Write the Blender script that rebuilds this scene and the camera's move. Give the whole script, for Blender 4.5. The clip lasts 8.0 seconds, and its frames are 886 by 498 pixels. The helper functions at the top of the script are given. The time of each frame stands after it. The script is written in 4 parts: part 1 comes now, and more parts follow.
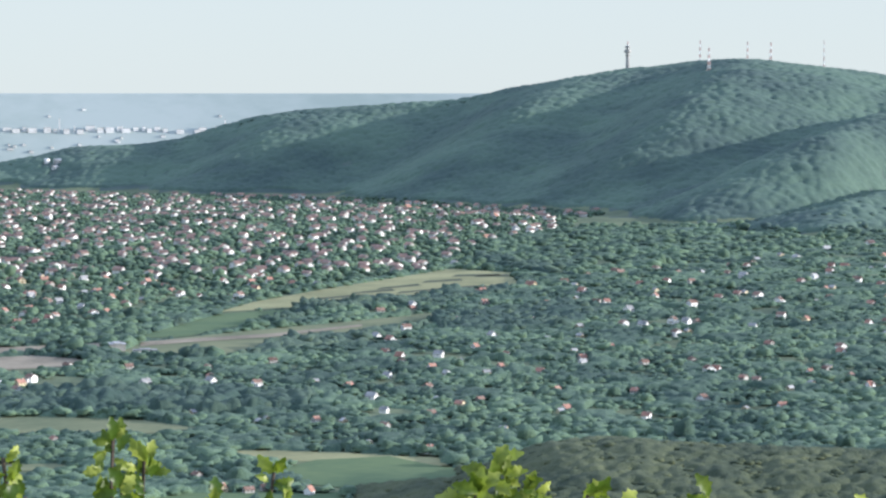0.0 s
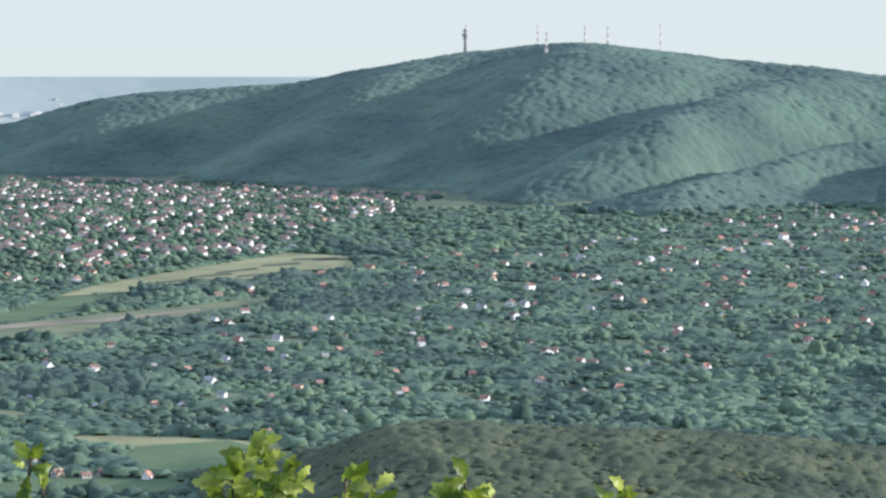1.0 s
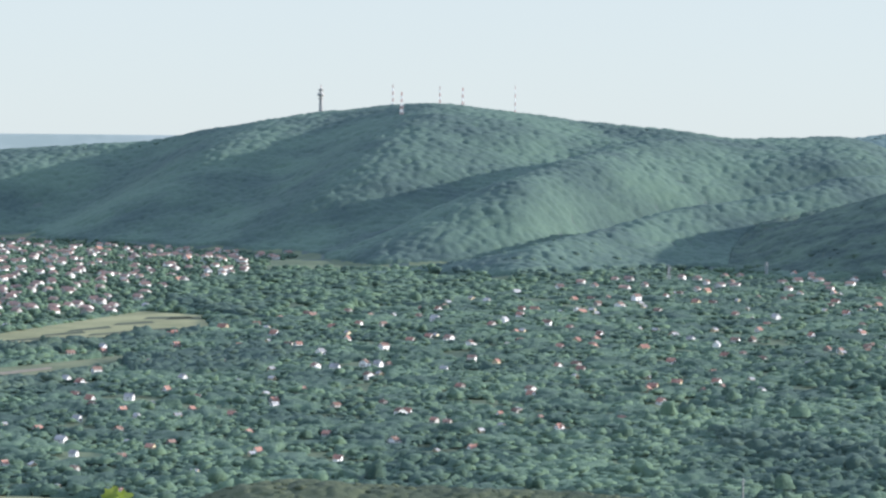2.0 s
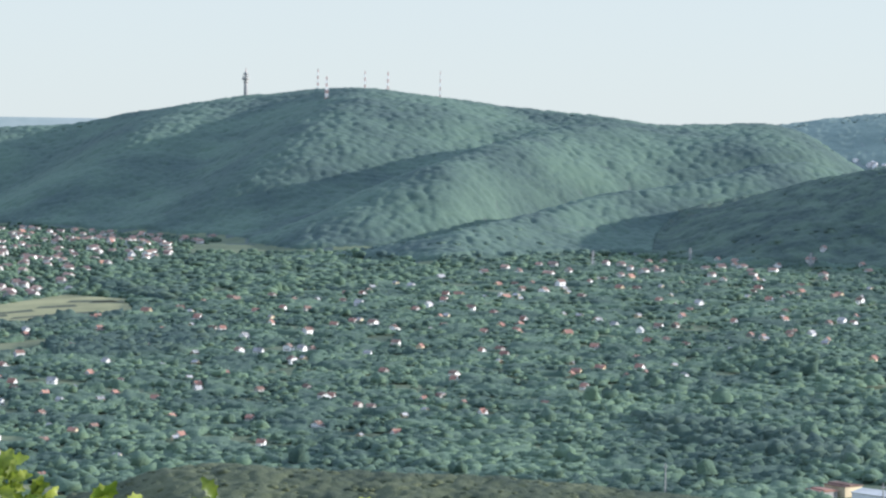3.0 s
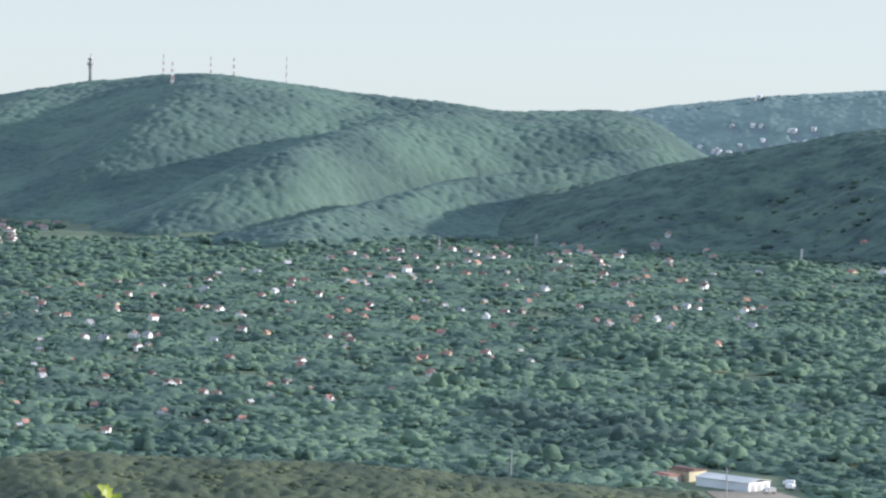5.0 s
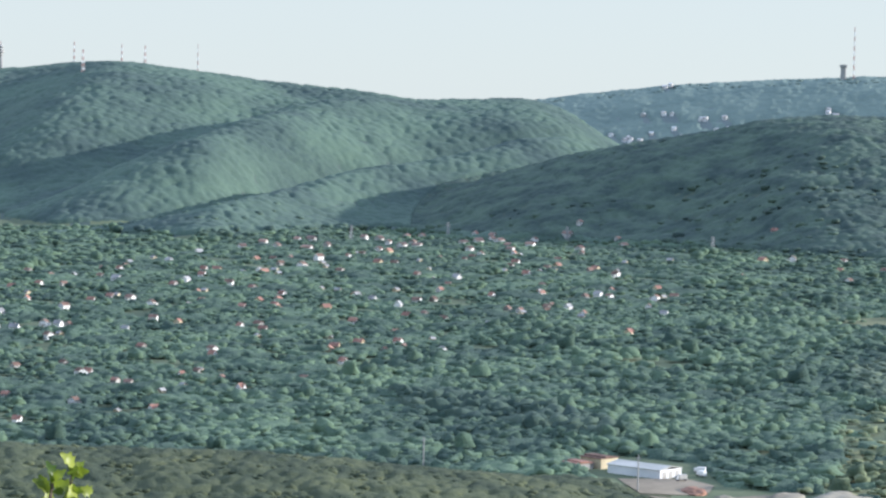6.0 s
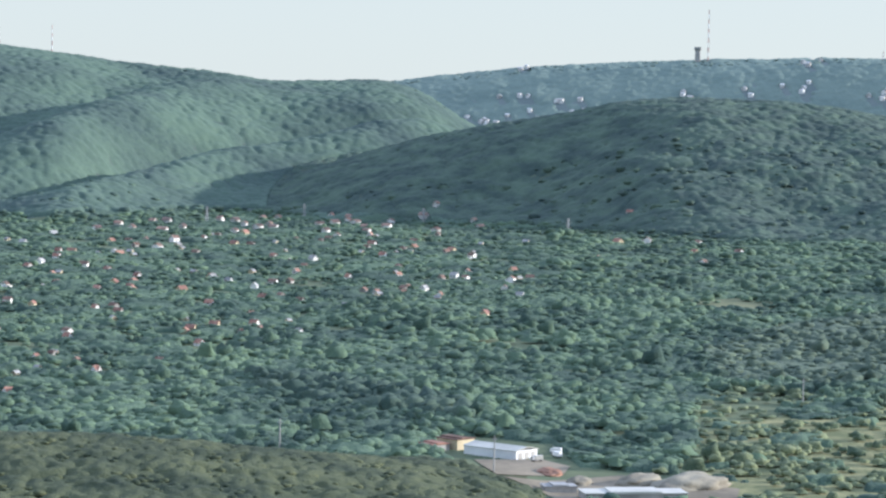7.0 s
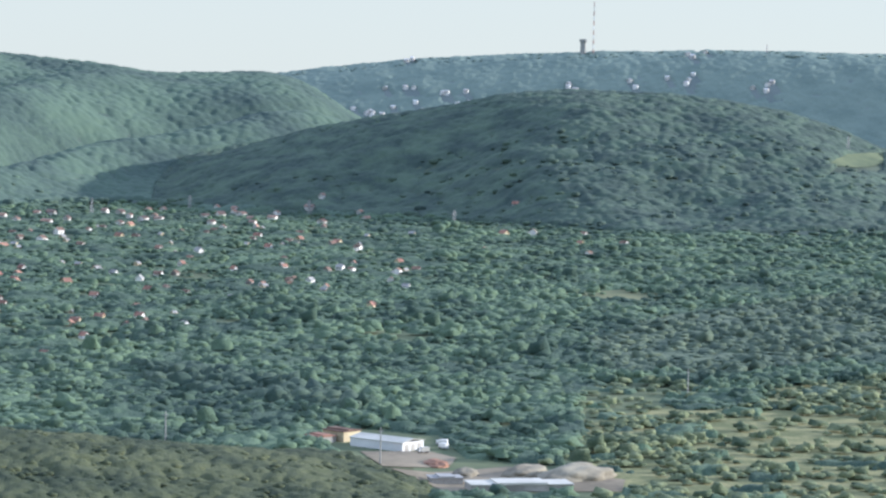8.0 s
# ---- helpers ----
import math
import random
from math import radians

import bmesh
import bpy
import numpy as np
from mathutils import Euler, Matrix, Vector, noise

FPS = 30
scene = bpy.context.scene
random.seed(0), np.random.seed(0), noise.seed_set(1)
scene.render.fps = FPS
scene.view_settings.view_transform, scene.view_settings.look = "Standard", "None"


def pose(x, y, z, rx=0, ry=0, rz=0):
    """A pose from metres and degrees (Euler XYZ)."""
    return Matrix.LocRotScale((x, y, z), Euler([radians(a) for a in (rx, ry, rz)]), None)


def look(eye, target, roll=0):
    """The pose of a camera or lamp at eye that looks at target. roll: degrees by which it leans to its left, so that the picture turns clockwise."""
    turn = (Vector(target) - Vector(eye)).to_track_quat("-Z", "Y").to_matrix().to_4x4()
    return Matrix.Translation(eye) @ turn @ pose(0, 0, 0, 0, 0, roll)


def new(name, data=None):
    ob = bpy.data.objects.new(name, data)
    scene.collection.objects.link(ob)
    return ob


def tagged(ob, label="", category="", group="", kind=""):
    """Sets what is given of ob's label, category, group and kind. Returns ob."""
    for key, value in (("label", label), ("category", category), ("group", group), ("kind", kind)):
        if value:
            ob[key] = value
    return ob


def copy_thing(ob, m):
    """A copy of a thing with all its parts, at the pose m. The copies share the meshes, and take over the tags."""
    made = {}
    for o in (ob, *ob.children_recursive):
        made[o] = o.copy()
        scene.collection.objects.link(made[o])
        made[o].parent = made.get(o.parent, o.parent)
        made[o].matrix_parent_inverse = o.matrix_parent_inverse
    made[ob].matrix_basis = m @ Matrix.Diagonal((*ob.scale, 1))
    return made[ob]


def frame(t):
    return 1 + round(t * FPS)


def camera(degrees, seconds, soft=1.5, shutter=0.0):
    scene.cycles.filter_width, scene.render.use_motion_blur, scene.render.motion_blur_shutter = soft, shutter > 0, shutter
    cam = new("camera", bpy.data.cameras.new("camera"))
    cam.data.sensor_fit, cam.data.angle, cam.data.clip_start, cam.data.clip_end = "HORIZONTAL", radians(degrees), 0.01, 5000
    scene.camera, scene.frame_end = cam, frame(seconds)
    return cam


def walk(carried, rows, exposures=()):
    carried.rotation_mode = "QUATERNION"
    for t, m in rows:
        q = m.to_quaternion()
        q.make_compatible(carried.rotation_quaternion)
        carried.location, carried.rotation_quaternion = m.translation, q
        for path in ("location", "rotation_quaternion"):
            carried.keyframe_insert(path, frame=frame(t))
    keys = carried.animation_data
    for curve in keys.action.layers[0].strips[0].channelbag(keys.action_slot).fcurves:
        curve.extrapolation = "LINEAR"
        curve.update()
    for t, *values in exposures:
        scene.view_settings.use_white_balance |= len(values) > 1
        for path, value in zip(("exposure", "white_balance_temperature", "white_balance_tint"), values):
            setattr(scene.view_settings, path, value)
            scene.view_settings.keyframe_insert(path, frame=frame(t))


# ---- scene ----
# ---- camera and its walk: a long lens, panned by hand from a hilltop ----
FOV = 18.0
cam = camera(FOV, 8.0, soft=2.4)
# seconds, bearing, degrees up, lean, metres to the right, metres up
PATH = [
    (0, 0.000, -3.195, -0.000, 0.000, 0.000),
    (0.5, 1.124, -3.348, -0.065, 0.000, 0.000),
    (1, 3.311, -3.530, 0.059, 0.190, 0.000),
    (1.2, 4.196, -3.515, 0.204, 0.190, 0.000),
    (1.3, 4.430, -2.984, 0.277, 0.190, 0.000),
    (1.4, 4.834, -2.127, 0.350, 0.190, 0.000),
    (1.5, 5.023, -2.072, 0.423, 0.190, 0.000),
    (1.7, 5.569, -2.164, 0.484, 0.190, 0.000),
    (2.8, 7.459, -2.471, 0.821, 0.220, -0.045),
    (3, 7.845, -2.579, 0.882, 0.252, -0.055),
    (3.5, 8.969, -2.685, 0.911, 0.327, -0.065),
    (4, 9.737, -2.722, 0.948, 0.414, -0.063),
    (4.2, 9.981, -2.752, 0.956, 0.558, -0.060),
    (5.3, 11.419, -2.858, 0.996, 0.460, -0.055),
    (5.5, 11.741, -2.924, 1.003, 0.433, -0.042),
    (6, 12.802, -3.022, 1.042, 0.382, -0.104),
    (6.5, 13.926, -3.130, 1.107, 0.364, -0.028),
    (7, 15.756, -3.346, 1.173, 0.364, -0.028),
    (7.5, 16.966, -3.432, 1.181, 0.364, -0.028),
    (8, 18.097, -3.464, 1.237, 0.364, -0.028),
]
EYE_HEIGHT = 150.0


def aim(bearing, up, lean, right, rise):
    b, u = radians(bearing), radians(up)
    eye = Vector((right, 0, EYE_HEIGHT + rise))
    return look(eye, eye + Vector((math.sin(b) * math.cos(u), math.cos(b) * math.cos(u), math.sin(u))), lean)


walk(cam, [(t, aim(*row)) for t, *row in PATH], [(0.0, 0.54, 5600, 14), (8.0, 0.54, 5600, 14)])

# ---- light: late sun from the right, pale bright sky ----
SUN_BEARING, SUN_UP = 94.0, 12.5
HORIZON, ZENITH, VEIL = (0.472, 0.488, 0.43), (0.54, 0.64, 0.8), 10.0
world = bpy.data.worlds.new("world")
scene.world = world
world.use_nodes = True
wn, wl = world.node_tree.nodes, world.node_tree.links
sky = wn.new("ShaderNodeTexSky")
sky.sky_type, sky.sun_disc = "NISHITA", False
sky.sun_elevation, sky.sun_rotation = radians(SUN_UP), radians(SUN_BEARING)
sky.altitude, sky.air_density, sky.dust_density, sky.ozone_density = 400, 0.8, 0.25, 1.5
wn["Background"].inputs["Strength"].default_value = 0.1
# a thin white veil of high cloud lies over the blue, brighter and bluer aloft
aloft, upper, rise, veil, blue, both = [wn.new("ShaderNode" + k) for k in ("TexCoord", "SeparateXYZ", "MapRange", "ValToRGB", "VectorMath", "VectorMath")]
wl.new(aloft.outputs["Generated"], upper.inputs[0])
wl.new(upper.outputs["Z"], rise.inputs["Value"])
rise.inputs["From Min"].default_value, rise.inputs["From Max"].default_value = -0.02, 0.75
wl.new(rise.outputs["Result"], veil.inputs["Fac"])
veil.color_ramp.elements[0].color, veil.color_ramp.elements[1].color = (*HORIZON, 1), (*ZENITH, 1)
veil.color_ramp.elements[0].position, veil.color_ramp.elements[1].position = 0.21, 0.9
blue.operation, both.operation = "SCALE", "MULTIPLY_ADD"
wl.new(sky.outputs["Color"], blue.inputs[0])
blue.inputs["Scale"].default_value = 0.15
wl.new(veil.outputs["Color"], both.inputs[0])
both.inputs[1].default_value = (VEIL, VEIL, VEIL)
wl.new(blue.outputs[0], both.inputs[2])
wl.new(both.outputs[0], wn["Background"].inputs["Color"])
sun = new("sun", bpy.data.lights.new("sun", "SUN"))
sun.data.energy, sun.data.angle, sun.data.color = 5.0, radians(0.6), (1.0, 0.9, 0.74)
sun.matrix_world = look((0, 0, 900), Vector((0, 0, 900)) - Vector((math.sin(radians(SUN_BEARING)) * math.cos(radians(SUN_UP)), math.cos(radians(SUN_BEARING)) * math.cos(radians(SUN_UP)), math.sin(radians(SUN_UP)))))


# ---- materials ----
def material(name, low, high, size=4.0, rough=0.8, bump=0.0, fine=0.6, random_from="", metallic=0.0, spread=1.0, patch=6.0, apart=0.55, through_leaf=None, sheen=0.0):
    """Colour from low to high over noise at two scales; random_from 'island' or 'object' sets pieces apart."""
    m = bpy.data.materials.new(name)
    m.use_nodes = True
    n, l = m.node_tree.nodes, m.node_tree.links
    bsdf = n["Principled BSDF"]
    bsdf.inputs["Roughness"].default_value = rough
    bsdf.inputs["Metallic"].default_value = metallic
    bsdf.inputs["Specular IOR Level"].default_value = 0.25
    # sheen on foliage lifts the dark crowns in place of haze
    if sheen:
        bsdf.inputs["Sheen Weight"].default_value, bsdf.inputs["Sheen Roughness"].default_value = sheen, 0.6
        bsdf.inputs["Sheen Tint"].default_value = (0.72, 0.95, 0.88, 1)
    place = n.new("ShaderNodeNewGeometry")
    big, small = n.new("ShaderNodeTexNoise"), n.new("ShaderNodeTexNoise")
    big.inputs["Scale"].default_value, small.inputs["Scale"].default_value = 1 / (size * patch), 1 / (size * fine)
    small.inputs["Detail"].default_value = 4
    for t in (big, small):
        l.new(place.outputs["Position"], t.inputs["Vector"])
    mix = n.new("ShaderNodeMath")
    mix.operation = "MULTIPLY_ADD"
    l.new(small.outputs["Fac"], mix.inputs[0])
    mix.inputs[1].default_value = 1.0 * spread
    half = n.new("ShaderNodeMath")
    half.operation = "MULTIPLY_ADD"
    half.inputs[1].default_value, half.inputs[2].default_value = 2.2 * spread, 0.55 - 1.6 * spread
    l.new(big.outputs["Fac"], half.inputs[0])
    l.new(half.outputs[0], mix.inputs[2])
    last = mix.outputs[0]
    if random_from:
        if random_from == "island":
            rnd = place.outputs["Random Per Island"]
        else:
            rnd = n.new("ShaderNodeObjectInfo").outputs["Random"]
        add = n.new("ShaderNodeMath")
        add.operation = "MULTIPLY_ADD"
        l.new(rnd, add.inputs[0])
        add.inputs[1].default_value = apart
        l.new(last, add.inputs[2])
        sub = n.new("ShaderNodeMath")
        sub.operation = "SUBTRACT"
        l.new(add.outputs[0], sub.inputs[0])
        sub.inputs[1].default_value = apart / 2
        last = sub.outputs[0]
    ramp = n.new("ShaderNodeValToRGB")
    ramp.color_ramp.elements[0].color, ramp.color_ramp.elements[1].color = (*low, 1), (*high, 1)
    ramp.color_ramp.elements[0].position, ramp.color_ramp.elements[1].position = 0.15, 0.9
    l.new(last, ramp.inputs["Fac"])
    l.new(ramp.outputs["Color"], bsdf.inputs["Base Color"])
    if bump:
        b = n.new("ShaderNodeBump")
        b.inputs["Strength"].default_value, b.inputs["Distance"].default_value = bump, size * 0.25
        l.new(small.outputs["Fac"], b.inputs["Height"])
        l.new(b.outputs["Normal"], bsdf.inputs["Normal"])
    if through_leaf:
        glow = n.new("ShaderNodeBsdfTranslucent")
        glow.inputs["Color"].default_value = (*through_leaf, 1)
        both = n.new("ShaderNodeMixShader")
        both.inputs["Fac"].default_value = 0.35
        l.new(bsdf.outputs[0], both.inputs[1])
        l.new(glow.outputs[0], both.inputs[2])
        l.new(both.outputs[0], n["Material Output"].inputs["Surface"])
    return m


GROUND = material("valley_ground", (0.085, 0.115, 0.07), (0.15, 0.18, 0.1), 14, 0.95)
# distance haze is put into the bluish tint of the far woods
HAZY_FAR_WOOD = material("hazy_far_oak_wood", (0.049, 0.08, 0.073), (0.093, 0.145, 0.106), 9, 0.9, 0.25, random_from="island", patch=14, sheen=0.035)
VALLEY_WOOD = material("valley_trees", (0.037, 0.068, 0.051), (0.108, 0.166, 0.1), 3, 0.9, 0.8, 0.35, random_from="island", patch=28, sheen=0.045)
SPUR_WOOD = material("spur_oak_wood", (0.032, 0.047, 0.027), (0.092, 0.106, 0.053), 2.5, 0.9, 0.8, 0.35, random_from="island", patch=12, sheen=0.02)
SCRUB = material("pale_scrub", (0.06, 0.09, 0.052), (0.19, 0.22, 0.115), 2.5, 0.9, 0.8, 0.35, random_from="island", sheen=0.03)
FIELD_PALE = material("pale_cut_meadow", (0.2, 0.2, 0.1), (0.31, 0.3, 0.155), 9, 0.95)
FIELD_DARK = material("grazed_meadow", (0.12, 0.145, 0.08), (0.2, 0.21, 0.115), 9, 0.95)
FIELD_CROP = material("green_crop", (0.08, 0.13, 0.065), (0.125, 0.175, 0.08), 9, 0.95)
DRY_MEADOW = material("dry_yellow_meadow", (0.14, 0.16, 0.075), (0.29, 0.28, 0.14), 4, 0.95, 0.3, spread=1.3, patch=4)
ROOF_SHEET = material("grey_roof_sheet", (0.5, 0.49, 0.44), (0.66, 0.64, 0.58), 3, 0.7)
STRIP_DARK = material("ploughed_strip", (0.06, 0.075, 0.05), (0.11, 0.12, 0.075), 5, 0.95)
SOIL = material("bare_soil", (0.18, 0.155, 0.115), (0.32, 0.27, 0.2), 6, 0.95)
SAND = material("heap_of_sand", (0.2, 0.18, 0.14), (0.34, 0.31, 0.24), 4, 0.95, 0.3)
RED_EARTH = material("red_earth", (0.24, 0.13, 0.09), (0.4, 0.24, 0.17), 4, 0.95, 0.3)
WHITE_WALL = material("white_render", (0.74, 0.73, 0.7), (0.88, 0.87, 0.85), 2, 0.9)
CREAM_WALL = material("cream_render", (0.5, 0.42, 0.28), (0.72, 0.62, 0.42), 2, 0.9)
GREY_WALL = material("grey_render", (0.3, 0.29, 0.27), (0.48, 0.46, 0.43), 2, 0.9)
RED_ROOF = material("red_clay_tiles", (0.22, 0.12, 0.095), (0.4, 0.22, 0.165), 1.2, 0.85, 0.3, random_from="object")
BROWN_ROOF = material("weathered_brown_tiles", (0.12, 0.075, 0.06), (0.28, 0.18, 0.14), 1.2, 0.85, 0.3, random_from="object")
GREY_ROOF = material("grey_slate_sheets", (0.22, 0.22, 0.22), (0.42, 0.41, 0.4), 1.2, 0.7, 0.3, random_from="object")
MIXED_ROOF = material("mixed_clay_roofs", (0.26, 0.19, 0.165), (0.5, 0.31, 0.24), 2.0, 0.85, random_from="island")
# sunlight on the far roofs is put into this near-white colour
SUNLIT_ROOF = material("pale_sunlit_roofs", (0.6, 0.52, 0.48), (0.9, 0.88, 0.86), 2.0, 0.8, random_from="island")
MIXED_WALL = material("mixed_render", (0.36, 0.35, 0.33), (0.88, 0.87, 0.85), 2.0, 0.9, random_from="island")
PANE = material("window_glass", (0.03, 0.035, 0.04), (0.06, 0.065, 0.07), 1, 0.1)
DOOR_WOOD = material("brown_door", (0.09, 0.05, 0.03), (0.16, 0.09, 0.05), 0.5, 0.6)
SHEET_METAL = material("white_sheet_metal", (0.7, 0.71, 0.72), (0.84, 0.84, 0.84), 3, 0.45)
CONCRETE = material("concrete", (0.3, 0.3, 0.29), (0.44, 0.43, 0.41), 3, 0.85)
STEEL = material("galvanised_steel", (0.28, 0.29, 0.3), (0.42, 0.43, 0.44), 2, 0.5, metallic=0.4)
MAST_RED = material("red_mast_paint", (0.4, 0.24, 0.22), (0.52, 0.34, 0.31), 2, 0.6)
MAST_WHITE = material("white_mast_paint", (0.7, 0.7, 0.7), (0.82, 0.82, 0.82), 2, 0.6)
BARK = material("grey_brown_bark", (0.05, 0.04, 0.03), (0.13, 0.1, 0.08), 0.05, 0.9, 0.5)
LEAF = material("young_oak_leaf", (0.04, 0.08, 0.01), (0.36, 0.4, 0.08), 0.03, 0.4, 0.2, random_from="object", apart=1.1, spread=0.5, through_leaf=(0.3, 0.4, 0.03))
# the plain's haze is painted: pale colour instead of air in between
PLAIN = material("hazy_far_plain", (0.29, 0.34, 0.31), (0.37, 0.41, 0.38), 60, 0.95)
# a slighter haze tint is mixed into this dark green
NEAR_HILL_WOOD = material("hazy_dark_hill_wood", (0.04, 0.066, 0.058), (0.088, 0.132, 0.093), 5, 0.9, 0.4, random_from="island", sheen=0.03)
BROWN_WOOD = material("bare_brownish_wood", (0.05, 0.078, 0.058), (0.1, 0.135, 0.09), 3, 0.9, 0.3, random_from="island", sheen=0.04)
# much paler than the other woods: haze painted into the base colour
HAZY_RIDGE_WOOD = material("hazy_far_ridge_wood", (0.145, 0.2, 0.178), (0.195, 0.255, 0.22), 9, 0.9, 0.4, random_from="island", sheen=0.05)
# dark trees, with the valley's bands of shade put into their colour
BELT_WOOD = material("shaded_belt_wood", (0.036, 0.066, 0.054), (0.078, 0.115, 0.08), 3, 0.9, 0.6, 0.35, random_from="island", patch=20, sheen=0.03)
# the two far floors carry the same painted haze as their woods
HAZY_FAR_FLOOR = material("hazy_far_floor", (0.05, 0.082, 0.076), (0.1, 0.132, 0.112), 5, 0.95, 0.4, patch=20)
HAZY_RIDGE_FLOOR = material("hazy_ridge_floor", (0.15, 0.19, 0.185), (0.2, 0.235, 0.225), 5, 0.95, 0.4, patch=20)
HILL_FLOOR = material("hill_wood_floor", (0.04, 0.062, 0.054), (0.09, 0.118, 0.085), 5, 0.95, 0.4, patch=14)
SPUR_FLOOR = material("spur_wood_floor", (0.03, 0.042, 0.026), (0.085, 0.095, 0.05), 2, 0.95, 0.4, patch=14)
CITY_WALL = material("pale_city_panels", (0.6, 0.58, 0.56), (0.85, 0.84, 0.82), 20, 0.9, random_from="island")


# ---- building helpers ----
def part(name, bm, mat, parent=None, label=""):
    """Links a bmesh as one mesh object, under a thing or a part."""
    data = bpy.data.meshes.new(name)
    bm.to_mesh(data)
    bm.free()
    data.materials.append(mat)
    ob = new(name, data)
    ob.parent = parent
    return tagged(ob, label)


def joined(name, verts, faces, mat, smooth=False):
    """One mesh object from arrays of vertices and of faces with equal corner counts."""
    data = bpy.data.meshes.new(name)
    verts, faces = np.asarray(verts, np.float32), np.asarray(faces, np.int32)
    k = faces.shape[1]
    data.vertices.add(len(verts))
    data.vertices.foreach_set("co", verts.ravel())
    data.loops.add(faces.size)
    data.loops.foreach_set("vertex_index", faces.ravel())
    data.polygons.add(len(faces))
    data.polygons.foreach_set("loop_start", np.arange(0, faces.size, k, dtype=np.int32))
    if smooth:
        data.polygons.foreach_set("use_smooth", np.ones(len(faces), bool))
    data.update(calc_edges=True)
    data.validate()
    data.materials.append(mat)
    return new(name, data)


def box(bm, cx, cy, cz, sx, sy, sz, turn=0.0):
    """A box with its base at cz."""
    m = pose(cx, cy, cz + sz / 2, 0, 0, turn) @ Matrix.Diagonal((sx, sy, sz, 1))
    return bmesh.ops.create_cube(bm, size=1, matrix=m)


def tube(bm, r0, r1, z0, z1, sides=12, x=0.0, y=0.0):
    return bmesh.ops.create_cone(bm, cap_ends=True, segments=sides, radius1=r0, radius2=r1, depth=z1 - z0, matrix=pose(x, y, (z0 + z1) / 2))


def rod(bm, a, b, thick):
    """A square bar from a to b."""
    a, b = Vector(a), Vector(b)
    m = Matrix.Translation((a + b) / 2) @ (b - a).to_track_quat("Z", "Y").to_matrix().to_4x4() @ Matrix.Diagonal((thick, thick, (b - a).length, 1))
    bmesh.ops.create_cube(bm, size=1, matrix=m)


def ground_z(x, y):
    return float(height(x, y))


# ---- the lie of the land: valley floor at height 0, hills as ridges round the lookout ----
EYE = 150.0


def ease(t):
    t = np.clip(t, 0, 1)
    return t * t * (3 - 2 * t)


def smooth_line(az, pairs):
    """A soft line through (bearing, value) pairs."""
    a, v = np.array(pairs).T
    return sum(np.interp(az + d, a, v) for d in (-0.3, -0.15, 0, 0.15, 0.3)) / 5


# skyline of each ridge: (bearing, degrees above eye level)
MAIN_SKY = [(-14, -1.9), (-9, -1.43), (-7.5, -1.11), (-5.7, -1.02), (-4.4, -0.64), (-3.5, -0.41), (-2.1, -0.29), (0.3, -0.15), (1.1, 0.05), (2.5, 0.28),
            (3.8, 0.49), (4.5, 0.57), (6, 0.71), (7.5, 0.56), (9, 0.36), (11.2, 0.17), (12.2, 0.0), (14.4, 0.1), (15.2, -0.09), (16.3, -0.81), (18, -1.6), (22, -2.2)]
MAIN_FAR = [(-14, 4600), (-9, 4590), (-4, 4560), (4, 4450), (8, 4300), (12, 4200), (16, 4100), (22, 4000)]
MAIN_FOOT = [(-14, 4410), (-9, 4390), (-5.6, 4150), (-2.1, 3900), (2.5, 3380), (5, 3050), (8, 2880), (10.9, 3050), (22, 3200)]
FAR_SKY = [(12, -0.3), (15.1, 0.15), (17.5, 0.44), (19.3, 0.56), (21, 0.65), (24, 0.74), (27, 0.72), (32, 0.6), (38, 0.2)]
NEAR_SKY = [(9, -3.3), (10.8, -2.84), (12.5, -1.94), (14.8, -1.21), (16.1, -0.89), (18.2, -0.5), (19.4, -0.24), (20.5, -0.14), (22.8, -0.2), (24, -0.32),
            (25.1, -0.52), (26, -0.79), (27, -1.22), (28, -1.5), (31, -1.7), (36, -2.6)]
NEAR_FOOT = [(9, 3150), (14.8, 2985), (18, 2880), (20, 2770), (22, 2710), (24, 2720), (27, 2790), (36, 2900)]
SPUR_SKY = [(-4, -9.6), (-1.9, -8.3), (0.5, -7.92), (1.7, -7.22), (3, -6.99), (6, -7.15), (9, -7.2), (12.6, -7.55), (15.5, -7.83), (17.2, -8.1), (18.3, -8.42), (19.6, -8.75), (22, -9.6)]
# gullies in the long hill: bearing half-way up, drift towards the foot, width, depth
# the last is added to shape a band of shade above the foot
GULLIES = [(-5.6, 3.2, 0.8, 16), (-1.6, 4.5, 1.3, 46), (2.6, 5.0, 0.9, 20), (6.2, 9.5, 1.3, 50), (12.0, 17.0, 1.5, 62)]
CREST_TREES = 3.0


def bumps(x, y, size, seed):
    """Soft random swell between -1 and 1."""
    r = np.random.RandomState(seed)
    out = 0
    for k in range(7):
        a, p, q = r.uniform(0, 6.283), r.uniform(0, 6.283), r.uniform(0.7, 1.5)
        out = out + np.sin((x * np.cos(a) + y * np.sin(a)) * 6.283 / (size * q) + p)
    return out / 4


def ridge(az, d, sky, far, foot, back, trees=CREST_TREES):
    crest = EYE + far * np.tan(np.radians(smooth_line(az, sky))) - trees
    t = (d - foot) / (far - foot)
    up = 0.35 * ease(t) + 0.65 * np.clip(t, 0, 1) ** 1.25 * (1 - 0.2 * np.clip(t, 0, 1) ** 4) / 0.8
    return np.maximum(crest, 0) * np.where(d < far, np.minimum(up, 1), 1 - ease((d - far) / back)), t


def plain_z(d):
    """The far plain, rising to the horizon."""
    return 8 + 141 * np.clip((d - 4690) / 255, 0, 1) ** 0.8


